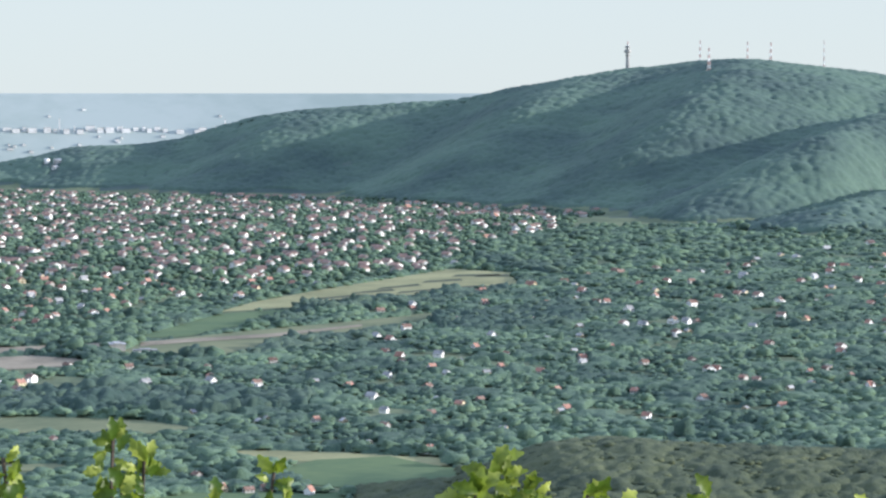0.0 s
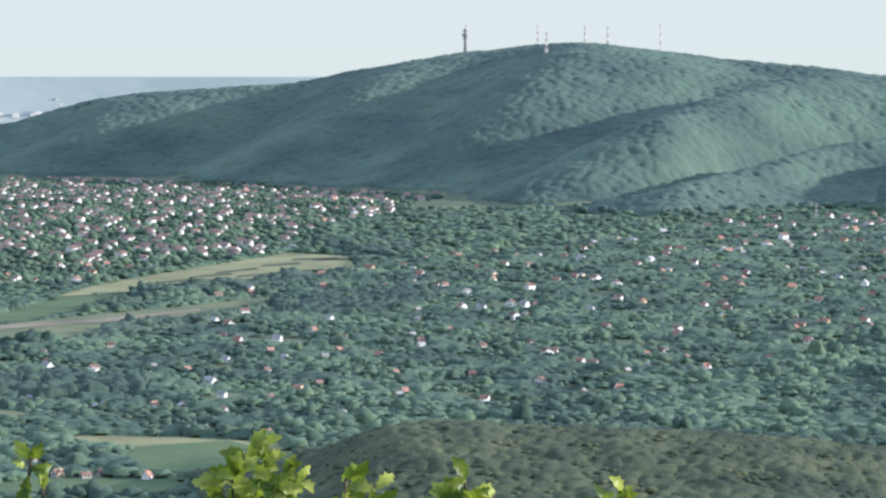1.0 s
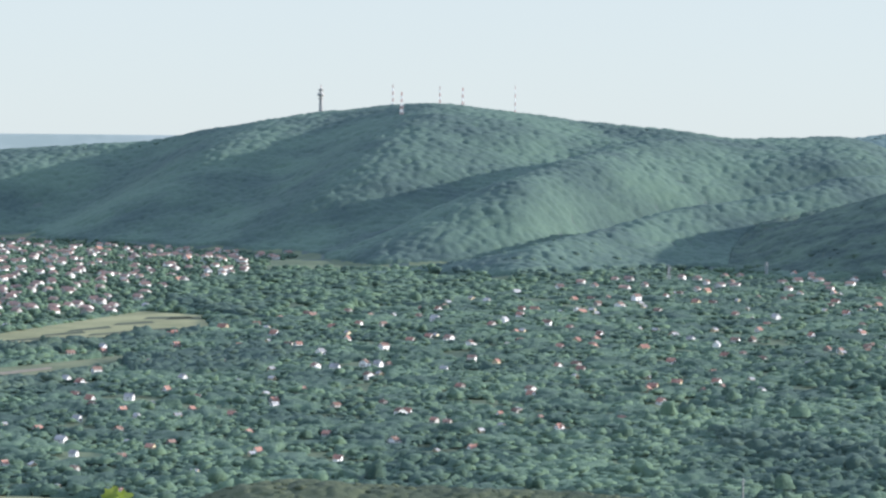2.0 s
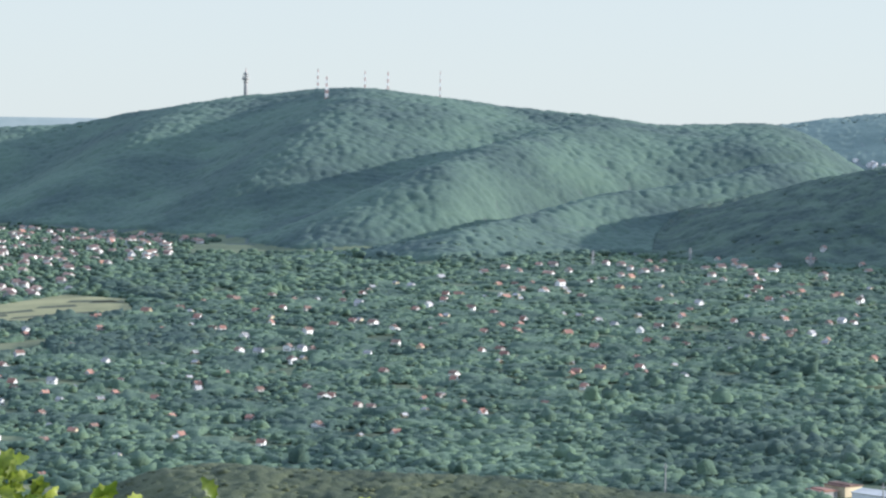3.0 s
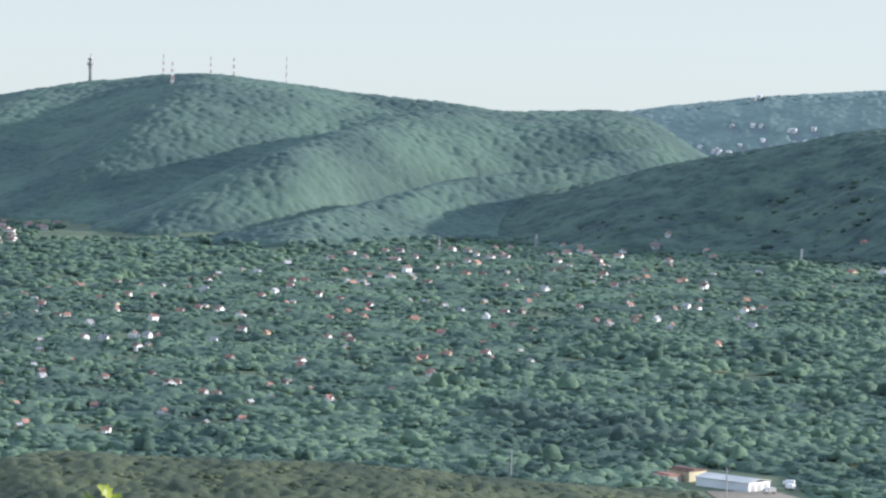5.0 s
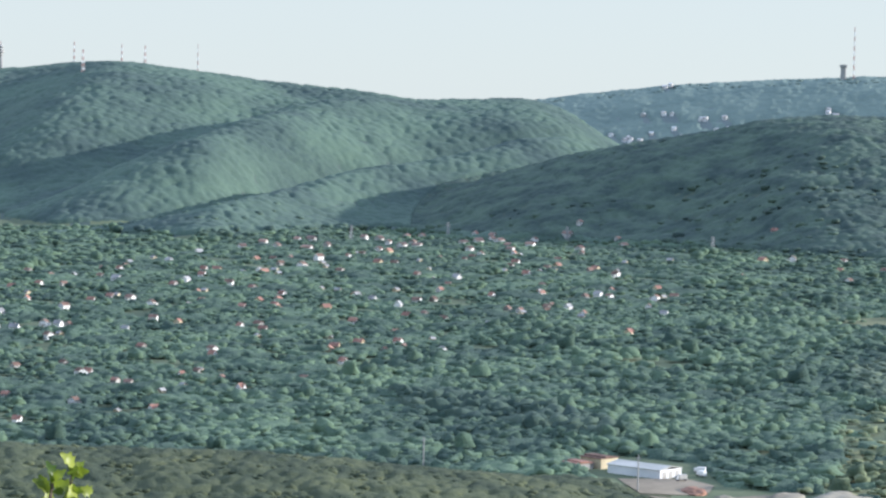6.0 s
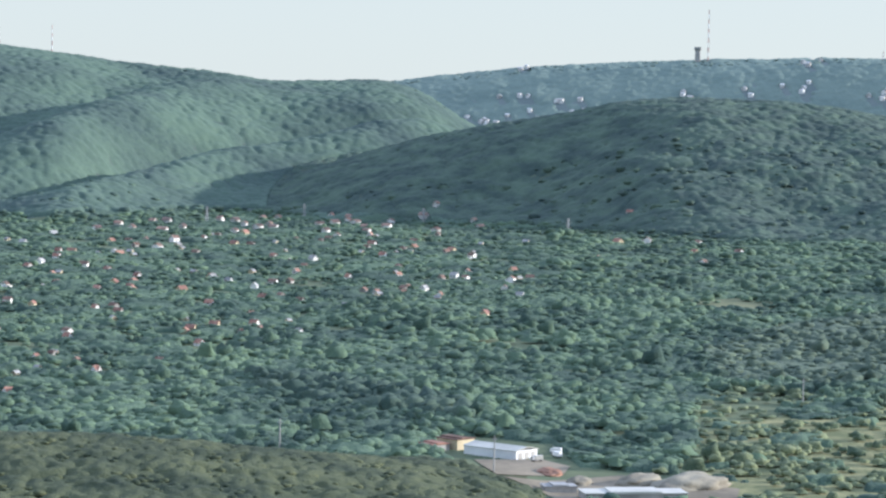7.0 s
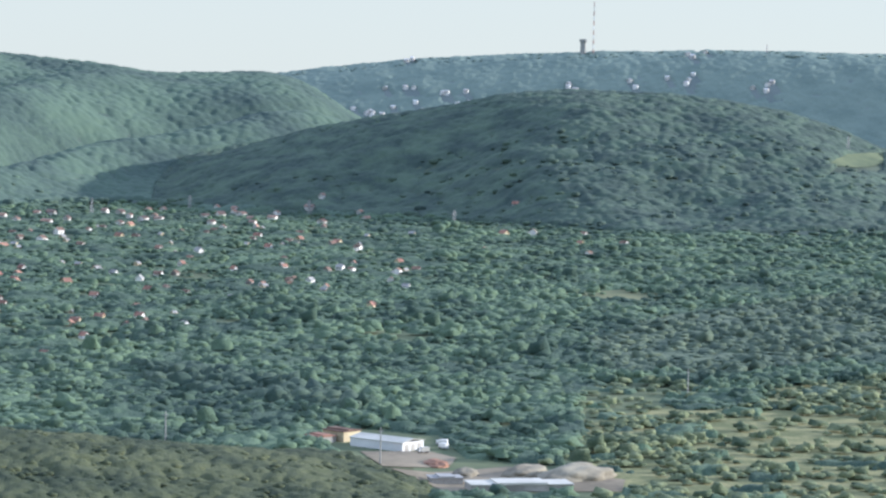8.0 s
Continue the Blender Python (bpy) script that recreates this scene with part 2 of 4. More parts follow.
def height(x, y):
    x, y = np.asarray(x, float), np.asarray(y, float)
    d, az = np.hypot(x, y), np.degrees(np.arctan2(x, y))
    wild = ease((az - 5) / 4) * ease((d - 1250) / 400)
    floor_z = wild * 2.5 * (bumps(x, y, 420, 3) - 0.3)
    main, t = ridge(az, d, MAIN_SKY, smooth_line(az, MAIN_FAR), smooth_line(az, MAIN_FOOT), 500)
    cut = 0
    for a0, drift, width, deep in GULLIES:
        off = az - a0 + drift * (0.5 - t)
        cut = cut + deep * np.exp(-(off / width) ** 2) - 0.5 * deep * np.exp(-((off - 1.9 * width) / width) ** 2)
    main = main - cut * np.clip(4 * t * (0.97 - t), 0, 1) * (main > 1) + 4 * bumps(x, y, 230, 5) * np.clip(4 * t * (1 - t), 0, 1)
    far, _ = ridge(az, d, FAR_SKY, 4870.0, 4450.0, 200)
    far = far * ease((az - 10.5) / 2)
    near, tn = ridge(az, d, NEAR_SKY, 3360.0, smooth_line(az, NEAR_FOOT), 420)
    near = near + 9 * bumps(x, y, 240, 8) * np.clip(4 * tn * (1 - tn), 0, 1)
    spur, ts = ridge(az, d, SPUR_SKY, 1000.0, 790.0, 130, 3.0)
    spur = spur + 1.5 * bumps(x, y, 90, 4) * np.clip(4 * ts * (1 - ts), 0, 1)
    plain = (plain_z(d) - 14) * (d > 4690) * (az < 6) * (az > -40)
    hill = EYE - 1.7 - d * (0.06 + 0.27 * ease((y / np.maximum(d, 0.1) + 0.3) / 0.8))
    z = floor_z
    for part_z in (main, far, near, spur, plain):
        z = np.maximum(z, np.where(d > 600, part_z, 0))
    return np.maximum(z, hill)


# ---- ground: one sheet round the lookout ----
def on_near_hill(x, y):
    """Where the land belongs to the rounded hill."""
    d, az = np.hypot(x, y), np.degrees(np.arctan2(x, y))
    near, _ = ridge(az, d, NEAR_SKY, 3360.0, smooth_line(az, NEAR_FOOT), 420)
    main, _ = ridge(az, d, MAIN_SKY, smooth_line(az, MAIN_FAR), smooth_line(az, MAIN_FOOT), 500)
    return (near > main) & (near > 5)


def build_ground():
    az = np.concatenate([np.arange(-180, -16, 4.0), np.arange(-16, 32, 0.2), np.arange(32, 180, 4.0)])
    d = np.concatenate([[0.0], np.geomspace(2, 420, 24), np.geomspace(440, 4985, 250)])
    a, r = np.meshgrid(np.radians(az), d, indexing="ij")
    x, y = r * np.sin(a), r * np.cos(a)
    verts = np.stack([x, y, height(x, y)], -1).reshape(-1, 3)
    n, k = len(az), len(d)
    i, j = np.meshgrid(np.arange(n), np.arange(k - 1), indexing="ij")
    i2 = (i + 1) % n
    faces = np.stack([i * k + j, i * k + j + 1, i2 * k + j + 1, i2 * k + j], -1).reshape(-1, 4)
    ob = joined("ground", verts, faces[:, ::-1], GROUND, True)
    for m in (HAZY_FAR_FLOOR, HAZY_RIDGE_FLOOR, SPUR_FLOOR, HILL_FLOOR):
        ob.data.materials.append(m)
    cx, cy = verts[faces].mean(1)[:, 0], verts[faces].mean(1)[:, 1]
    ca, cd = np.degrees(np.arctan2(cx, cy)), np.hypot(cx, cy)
    # slots 1 and 2 are the floors with haze in their colour
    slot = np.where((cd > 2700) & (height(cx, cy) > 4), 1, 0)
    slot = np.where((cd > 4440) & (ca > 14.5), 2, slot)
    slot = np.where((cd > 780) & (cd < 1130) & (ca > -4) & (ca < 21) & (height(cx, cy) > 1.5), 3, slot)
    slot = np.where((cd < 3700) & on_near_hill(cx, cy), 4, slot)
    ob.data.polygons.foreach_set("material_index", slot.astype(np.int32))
    return tagged(ob, "green valley floor and wooded hills below a lookout", "ground", kind="structure")


build_ground()


def build_plain():
    """The far plain with the city, up to the horizon."""
    az, d = np.radians(np.arange(-39, 6, 0.5)), np.linspace(4690, 4950, 40)
    a, r = np.meshgrid(az, d, indexing="ij")
    verts = np.stack([r * np.sin(a), r * np.cos(a), plain_z(r)], -1).reshape(-1, 3)
    n, k = a.shape
    i, j = np.meshgrid(np.arange(n - 1), np.arange(k - 1), indexing="ij")
    faces = np.stack([i * k + j, (i + 1) * k + j, (i + 1) * k + j + 1, i * k + j + 1], -1).reshape(-1, 4)
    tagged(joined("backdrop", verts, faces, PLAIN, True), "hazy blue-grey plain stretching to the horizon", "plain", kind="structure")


build_plain()


def field(name, corners, mat, label, lift=0.25):
    """A flat field lying on the valley floor."""
    bm = bmesh.new()
    pts = [Vector((x, y, 0)) for x, y in corners]
    for p in pts:
        p.z = ground_z(p.x, p.y) + lift
    face = bm.faces.new([bm.verts.new(p) for p in pts])
    if face.normal.z < 0:
        face.normal_flip()
    bmesh.ops.triangulate(bm, faces=bm.faces[:])
    bmesh.ops.subdivide_edges(bm, edges=bm.edges[:], cuts=5, use_grid_fill=True)
    for v in bm.verts:
        v.co.z = ground_z(v.co.x, v.co.y) + lift
    return tagged(part(name, bm, mat), label, "field", kind="structure")


FIELD_STRIPED = [(8, 2386), (57, 2333), (59, 2175), (-34, 2026), (-104, 1951), (-156, 1906), (-136, 2003), (-92, 2132)]
FIELD_LONG = [(-188, 1601), (-181, 1676), (-129, 1751), (-54, 1839), (6, 1916), (-34, 1786), (-97, 1677), (-124, 1587)]
FIELD_BARE = [(-256, 1496), (-269, 1573), (-234, 1593), (-198, 1566), (-206, 1528)]
TRACK = [(-273, 1635), (-205, 1674), (-198, 1642), (-266, 1594)]
FIELD_TREE_STRIP = [(-191, 1703), (-151, 1896), (-103, 1935), (-100, 1877), (-158, 1719)]
FIELD_LOWER = [(-215, 1227), (-225, 1282), (-190, 1292), (-139, 1279), (-107, 1243), (-128, 1227)]
FIELD_GREEN = [(-64, 1112), (-52, 1137), (-22, 1148), (4, 1108), (8, 1034), (-18, 1040), (-53, 1067)]
FIELD_YELLOW = [(-92, 1154), (-84, 1171), (-39, 1161), (-1, 1144), (10, 1068), (4, 1102), (-22, 1146), (-58, 1132)]
FIELD_BOTTOM = [(-108, 1030), (-92, 1042), (-35, 1043), (-38, 1005), (-109, 1006)]
FIELD_CORNER = [(-188, 1098), (-193, 1126), (-156, 1125), (-143, 1109)]
CLEARING = [(666, 1850), (752, 1881), (777, 1836), (744, 1779), (674, 1791)]
MEADOW_UPPER = [(491, 1137), (517, 1153), (580, 1128), (552, 1036), (514, 1042), (478, 1066)]
MEADOW_LOWER = [(441, 940), (478, 984), (527, 988), (475, 889), (428, 904)]
SHOULDER = [(1346, 2778), (1420, 2875), (1471, 2921), (1506, 2952), (1474, 2888), (1396, 2812)]
YARD = [(317, 1070), (345, 1068), (350, 1047), (341, 1027), (307, 1006)]
QUARRY = [(308, 1000), (362, 1020), (395, 979), (382, 950), (319, 960)]
FIELDS = [FIELD_STRIPED, FIELD_LONG, FIELD_TREE_STRIP, FIELD_BARE, TRACK, FIELD_LOWER, FIELD_GREEN, FIELD_YELLOW, FIELD_BOTTOM, FIELD_CORNER, YARD, QUARRY]
field("striped_field", FIELD_STRIPED, FIELD_PALE, "pale mown meadow with dark strips beside the village")
# thin darker strips laid over the meadow
STRIPS = [
    [(7, 2276), (48, 2289), (46, 2315), (11, 2302)],
    [(-17, 2202), (16, 2228), (14, 2253), (-14, 2226)],
    [(-51, 2126), (-17, 2170), (-20, 2193), (-48, 2148)],
    [(-69, 2078), (-36, 2114), (-39, 2136), (-66, 2099)],
    [(-94, 2020), (-59, 2055), (-62, 2076), (-92, 2041)],
    [(-35, 2084), (28, 2151), (26, 2174), (-32, 2106)],
    [(25, 2269), (55, 2282), (53, 2308), (29, 2294)],
]
for strip in STRIPS:
    field("ploughed_strip", strip, STRIP_DARK, "thin dark strip across a pale meadow", 0.4)
field("long_field", FIELD_LONG, FIELD_DARK, "grey-green meadow between two belts of trees")
field("field_path", [(-179, 1648), (-153, 1674), (-104, 1712), (-52, 1789), (-52, 1806), (-106, 1736), (-155, 1700), (-182, 1678)], SOIL, "pale earth path along the edge of a meadow", 0.5)
field("bare_field", FIELD_BARE, SOIL, "bare brown field beside a farm track")
field("farm_track", TRACK, SOIL, "pale earth track beside farm sheds")
field("tree_strip_meadow", FIELD_TREE_STRIP, FIELD_CROP, "dark green meadow below the village")
field("lower_field", FIELD_LOWER, FIELD_DARK, "pale green meadow among trees")
field("green_field", FIELD_GREEN, FIELD_CROP, "smooth green crop field edged by yellow grass")
field("yellow_field", FIELD_YELLOW, FIELD_PALE, "yellowish uncut grass strip round a green field", 0.15)
field("bottom_field", FIELD_BOTTOM, FIELD_CROP, "green field beyond a row of houses")
field("corner_field", FIELD_CORNER, FIELD_DARK, "dull green meadow beside dark trees")
field("clearing", CLEARING, FIELD_DARK, "pale grassy clearing in the scrub", 0.5)
field("dry_slope", [(378, 990), (419, 1103), (464, 1172), (496, 1191), (548, 1255), (609, 1294), (704, 1302), (442, 818), (378, 850), (369, 886), (378, 936)], DRY_MEADOW, "dry yellow-green grassland under scattered scrub", 0.1)
field("upper_meadow", MEADOW_UPPER, DRY_MEADOW, "yellow-green dry meadow between scrub")
field("lower_meadow", MEADOW_LOWER, DRY_MEADOW, "yellow-green meadow with single bushes")
field("shoulder_meadow", SHOULDER, GROUND, "pale green meadow on the shoulder of a rounded hill", 1.0)
field("works_yard", YARD, SOIL, "bare yard beside a white shed")
field("quarry_floor", QUARRY, SOIL, "bare sandy ground of a gravel yard")


def inside(corners, x, y):
    """Which of the points lie in the polygon."""
    out = np.zeros(np.shape(x), bool)
    for (x0, y0), (x1, y1) in zip(corners, corners[1:] + corners[:1]):
        out ^= ((y0 > y) != (y1 > y)) & (x < (x1 - x0) * (y - y0) / (y1 - y0 + 1e-9) + x0)
    return out


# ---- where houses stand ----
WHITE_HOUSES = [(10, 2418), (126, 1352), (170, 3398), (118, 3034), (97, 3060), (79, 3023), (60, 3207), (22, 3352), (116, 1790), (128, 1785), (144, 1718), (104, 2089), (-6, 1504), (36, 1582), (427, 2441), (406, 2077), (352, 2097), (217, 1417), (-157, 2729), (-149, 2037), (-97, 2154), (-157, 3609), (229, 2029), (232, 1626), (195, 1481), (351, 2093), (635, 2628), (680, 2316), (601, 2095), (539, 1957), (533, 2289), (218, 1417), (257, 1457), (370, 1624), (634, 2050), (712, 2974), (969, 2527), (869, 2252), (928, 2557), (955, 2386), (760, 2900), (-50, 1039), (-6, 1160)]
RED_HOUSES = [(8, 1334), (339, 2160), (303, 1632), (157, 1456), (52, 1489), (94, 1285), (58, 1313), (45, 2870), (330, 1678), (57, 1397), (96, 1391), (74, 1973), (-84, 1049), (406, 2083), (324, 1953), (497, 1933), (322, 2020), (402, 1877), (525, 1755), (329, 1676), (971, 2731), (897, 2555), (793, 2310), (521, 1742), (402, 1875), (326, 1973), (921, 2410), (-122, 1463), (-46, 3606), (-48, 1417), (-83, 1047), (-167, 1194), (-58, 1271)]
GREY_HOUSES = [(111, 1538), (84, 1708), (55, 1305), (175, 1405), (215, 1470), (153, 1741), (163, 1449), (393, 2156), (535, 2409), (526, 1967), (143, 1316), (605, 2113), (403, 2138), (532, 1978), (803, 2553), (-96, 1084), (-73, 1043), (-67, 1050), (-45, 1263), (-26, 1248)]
PYLONS = [(563, 2918), (684, 2985), (790, 2878), (885, 2673), (1430, 2894)]
POLES = [(244, 1101), (528, 1232), (309, 1016)]
VILLAGE = [(-732, 4290), (-403, 4124), (-214, 4012), (85, 3611), (209, 3496), (181, 3373), (107, 3004), (49, 2832), (23, 2448), (-43, 2282), (-106, 2137), (-154, 1978), (-211, 1951), (-233, 1787), (-291, 1703)]
ALLOTMENTS = [(42, 2190), (138, 2336), (260, 2505), (429, 2807), (609, 3001), (740, 3017), (841, 2919), (857, 2640), (614, 1887), (470, 1833), (310, 1523), (247, 1433), (158, 1305), (106, 1262), (-0, 1284), (-44, 1489), (-88, 1770)]
LOWER_HOUSES = [(-255, 1527), (-91, 1575), (40, 1704), (29, 1224), (-39, 1165), (-99, 1204), (-143, 1298), (-217, 1298)]


def scatter(corners, gap, seed, keep=1.0):
    """Jittered points on a grid within a polygon."""
    r = np.random.RandomState(seed)
    c = np.array(corners, float)
    gx, gy = np.meshgrid(np.arange(c[:, 0].min(), c[:, 0].max(), gap), np.arange(c[:, 1].min(), c[:, 1].max(), gap))
    gx, gy = gx + r.uniform(-0.8, 0.8, gx.shape) * gap, gy + r.uniform(-0.8, 0.8, gy.shape) * gap
    ok = inside(corners, gx, gy) & (r.rand(*gx.shape) < keep)
    return gx[ok], gy[ok]


def free_of(x, y, px, py, dist):
    """Which of the points keep their distance from the others."""
    ok = np.ones(len(x), bool)
    for a, b in zip(px, py):
        ok &= (x - a) ** 2 + (y - b) ** 2 > dist * dist
    return ok


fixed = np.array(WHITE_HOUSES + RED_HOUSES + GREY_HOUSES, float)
vx, vy = scatter(VILLAGE, 30, 11, 0.52)
ok = free_of(vx, vy, fixed[:, 0], fixed[:, 1], 16)
vx, vy = vx[ok], vy[ok]
gx, gy = scatter(ALLOTMENTS, 44, 12, 0.46)
lx, ly = scatter(LOWER_HOUSES, 30, 13, 0.42)
gx, gy = np.concatenate([gx, lx]), np.concatenate([gy, ly])
ok = free_of(gx, gy, fixed[:, 0], fixed[:, 1], 18)
for f in FIELDS:
    ok &= ~inside(f, gx, gy)
gx, gy = gx[ok], gy[ok]
house_x, house_y = np.concatenate([fixed[:, 0], vx, gx]), np.concatenate([fixed[:, 1], vy, gy])


# ---- houses ----
def house(wide, deep, wall_high, roof_high, wall, roof, label, lean_to=False):
    """A gabled house on its ground: walls, roof, chimney, door, windows."""
    top = tagged(new("house"), label, "house", "houses in the valley")
    bm = bmesh.new()
    w, d = wide / 2, deep / 2
    prof = [(-w, -1.5), (w, -1.5), (w, wall_high), (0, wall_high + roof_high), (-w, wall_high)]
    rings = [[bm.verts.new((x, y, z)) for x, z in prof] for y in (-d, d)]
    bm.faces.new(rings[0]), bm.faces.new(rings[1][::-1])
    for i in range(5):
        bm.faces.new([rings[0][(i + 1) % 5], rings[0][i], rings[1][i], rings[1][(i + 1) % 5]])
    bmesh.ops.recalc_face_normals(bm, faces=bm.faces[:])
    part("wall", bm, wall, top)
    bm = bmesh.new()
    over, thick, slope = 0.45, 0.22, roof_high / w
    for s in (-1, 1):
        pr = [(0, wall_high + roof_high + 0.02), (s * (w + over), wall_high - over * slope + 0.02), (s * (w + over), wall_high - over * slope + thick), (0, wall_high + roof_high + thick * 1.3)]
        a, b = [[bm.verts.new((x, y, z)) for x, z in pr] for y in (-d - over, d + over)]
        bm.faces.new(a), bm.faces.new(b[::-1])
        for i in range(4):
            bm.faces.new([a[(i + 1) % 4], a[i], b[i], b[(i + 1) % 4]])
    bmesh.ops.recalc_face_normals(bm, faces=bm.faces[:])
    part("roof", bm, roof, top)
    bm = bmesh.new()
    box(bm, w * 0.3, d * 0.35, wall_high + roof_high * 0.5, 0.6, 0.6, roof_high * 0.5 + 0.8)
    box(bm, w * 0.3, d * 0.35, wall_high + roof_high + 0.8, 0.75, 0.75, 0.12)
    part("chimney", bm, GREY_WALL, top)
    bm = bmesh.new()
    box(bm, 0, -d - 0.03, 0.1, 1.0, 0.1, 2.1)
    part("door", bm, DOOR_WOOD, top)
    spots = [(-w * 0.55, -d - 0.02, 1.0, 0), (w * 0.55, -d - 0.02, 1.0, 0), (0, -d - 0.02, wall_high + 0.2, 0), (w + 0.02, -d * 0.4, 1.0, 90), (w + 0.02, d * 0.4, 1.0, 90), (-w - 0.02, 0, 1.0, 90)]
    for x, y, z, turn in spots:
        bm = bmesh.new()
        box(bm, x, y, z, 1.05, 0.08, 1.25, turn)
        part("window", bm, PANE, top)
    if lean_to:
        bm = bmesh.new()
        box(bm, w + 1.4, 0, -1.5, 2.8, deep * 0.6, 1.5 + wall_high * 0.75)
        part("side_room", bm, wall, top)
        bm = bmesh.new()
        box(bm, w + 1.5, 0, wall_high * 0.75, 3.2, deep * 0.6 + 0.5, 0.18)
        part("side_roof", bm, roof, top)
    return top


kinds = {
    "white": [house(6.5, 8.5, 3.2, 3.0, WHITE_WALL, GREY_ROOF, "white rendered house with a grey gabled roof"), house(7.5, 8, 4.4, 2.4, WHITE_WALL, BROWN_ROOF, "tall white house with a weathered brown roof", True),
              house(6, 7, 2.8, 3.4, WHITE_WALL, RED_ROOF, "white cottage with a steep red tiled roof")],
    "red": [house(7, 9, 2.9, 2.9, CREAM_WALL, RED_ROOF, "cream house with a red clay tiled roof"), house(6, 7.5, 2.6, 2.8, WHITE_WALL, RED_ROOF, "small white house with a red clay roof", True),
            house(7, 7, 2.7, 2.5, GREY_WALL, RED_ROOF, "grey house with a red clay roof among trees")],
    "grey": [house(6, 8, 2.7, 2.2, GREY_WALL, BROWN_ROOF, "grey garden house with a brown roof"), house(5.5, 6, 2.5, 1.8, CREAM_WALL, GREY_ROOF, "small cream cabin with a grey sheet roof")],
}


def set_houses(kind, spots, seed):
    r = random.Random(seed)
    for x, y in spots:
        model = r.choice(kinds[kind])
        s = r.uniform(0.85, 1.15) * float(np.interp(y, (1000, 1400, 2400, 3500), (0.47, 0.54, 0.76, 0.95)))
        m = pose(x, y, ground_z(x, y) + 0.2, 0, 0, r.choice((45, 135, 225, 315)) + r.uniform(-22, 22)) @ Matrix.Scale(s, 4)
        copy_thing(model, m)


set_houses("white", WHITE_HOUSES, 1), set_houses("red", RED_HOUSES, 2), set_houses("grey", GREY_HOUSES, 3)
pick = random.Random(5)
near_first = sorted(zip(gx, gy), key=lambda p: p[1])[:200]
for x, y in near_first:
    set_houses(pick.choices(("white", "red", "grey"), (3, 3, 5))[0], [(x, y)], int(x * 7 + y))
edge = sorted(zip(vx, vy), key=lambda p: p[1])
for x, y in edge[:70]:
    set_houses(pick.choices(("white", "red", "grey"), (4, 5, 2))[0], [(x, y)], int(x * 7 + y))
for models in kinds.values():
    for model in models:
        for ob in (*model.children_recursive, model):
            bpy.data.objects.remove(ob)


def far_houses(spots, seed, roof_mat, label):
    """The houses deep in the village, too many to count."""
    r = np.random.RandomState(seed)
    wv, wf, rv, rf = [], [], [], []
    for x, y in spots:
        w, d, h, k = r.uniform(2.3, 3.9), r.uniform(3.0, 5.2), r.uniform(2.6, 4.6), r.uniform(1.5, 2.7)
        m = np.array(pose(x, y, ground_z(x, y), 0, 0, r.choice([45, 135]) + r.uniform(-20, 20)))
        wall = np.array([(-w, -d, -2), (w, -d, -2), (w, -d, h), (0, -d, h + k), (-w, -d, h), (-w, d, -2), (w, d, -2), (w, d, h), (0, d, h + k), (-w, d, h)])
        n = len(wv) * 10
        wv.append(wall @ m[:3, :3].T + m[:3, 3])
        wf += [(n, n + 1, n + 2), (n, n + 2, n + 4), (n + 4, n + 2, n + 3), (n + 5, n + 7, n + 6), (n + 5, n + 9, n + 7), (n + 9, n + 8, n + 7),
               (n + 1, n + 6, n + 7), (n + 1, n + 7, n + 2), (n, n + 9, n + 5), (n, n + 4, n + 9)]
        o, s = 0.5, k / w
        prof = [(-w - o, h - o * s + 0.05), (0, h + k + 0.05), (w + o, h - o * s + 0.05), (w + o, h - o * s + 0.3), (0, h + k + 0.35), (-w - o, h - o * s + 0.3)]
        roof = np.array([(a, b, c) for b in (-d - o, d + o) for a, c in prof])
        n = len(rv) * 12
        rv.append(roof @ m[:3, :3].T + m[:3, 3])
        for i in range(6):
            j = (i + 1) % 6
            rf += [(n + i, n + j, n + 6 + j), (n + i, n + 6 + j, n + 6 + i)]
        for q in (0, 6):
            rf += [(n + q, n + q + 1, n + q + 4), (n + q, n + q + 4, n + q + 5), (n + q + 1, n + q + 2, n + q + 3), (n + q + 1, n + q + 3, n + q + 4)]
    top = tagged(new("village_houses"), label, "houses", kind="stuff")
    joined("walls", np.concatenate(wv), wf, MIXED_WALL).parent = top
    joined("roofs", np.concatenate(rv), rf, roof_mat).parent = top


far_spots = edge[70:] + sorted(zip(gx, gy), key=lambda p: p[1])[200:]
far_houses(far_spots, 21, MIXED_ROOF, "crowded white and red-roofed village houses among garden trees")
hill_spots = []
r = np.random.RandomState(31)
for a0, d0, n, wide in ((16.9, 4630, 40, 0.45), (18.3, 4660, 10, 0.4), (17.7, 4720, 8, 0.7), (20.7, 4720, 4, 0.15), (21.9, 4720, 2, 0.1), (23.2, 4740, 4, 0.3), (24.7, 4720, 4, 0.25), (-7.9, 4500, 4, 0.12), (17.4, 4840, 2, 0.1), (23.3, 4850, 4, 0.15)):
    for _ in range(n):
        a, d = radians(a0 + r.normal() * wide), d0 + r.normal() * 20
        hill_spots.append((d * math.sin(a), d * math.cos(a)))
far_houses(hill_spots, 22, SUNLIT_ROOF, "pale houses scattered over wooded hills, sunlight painted into their roofs")


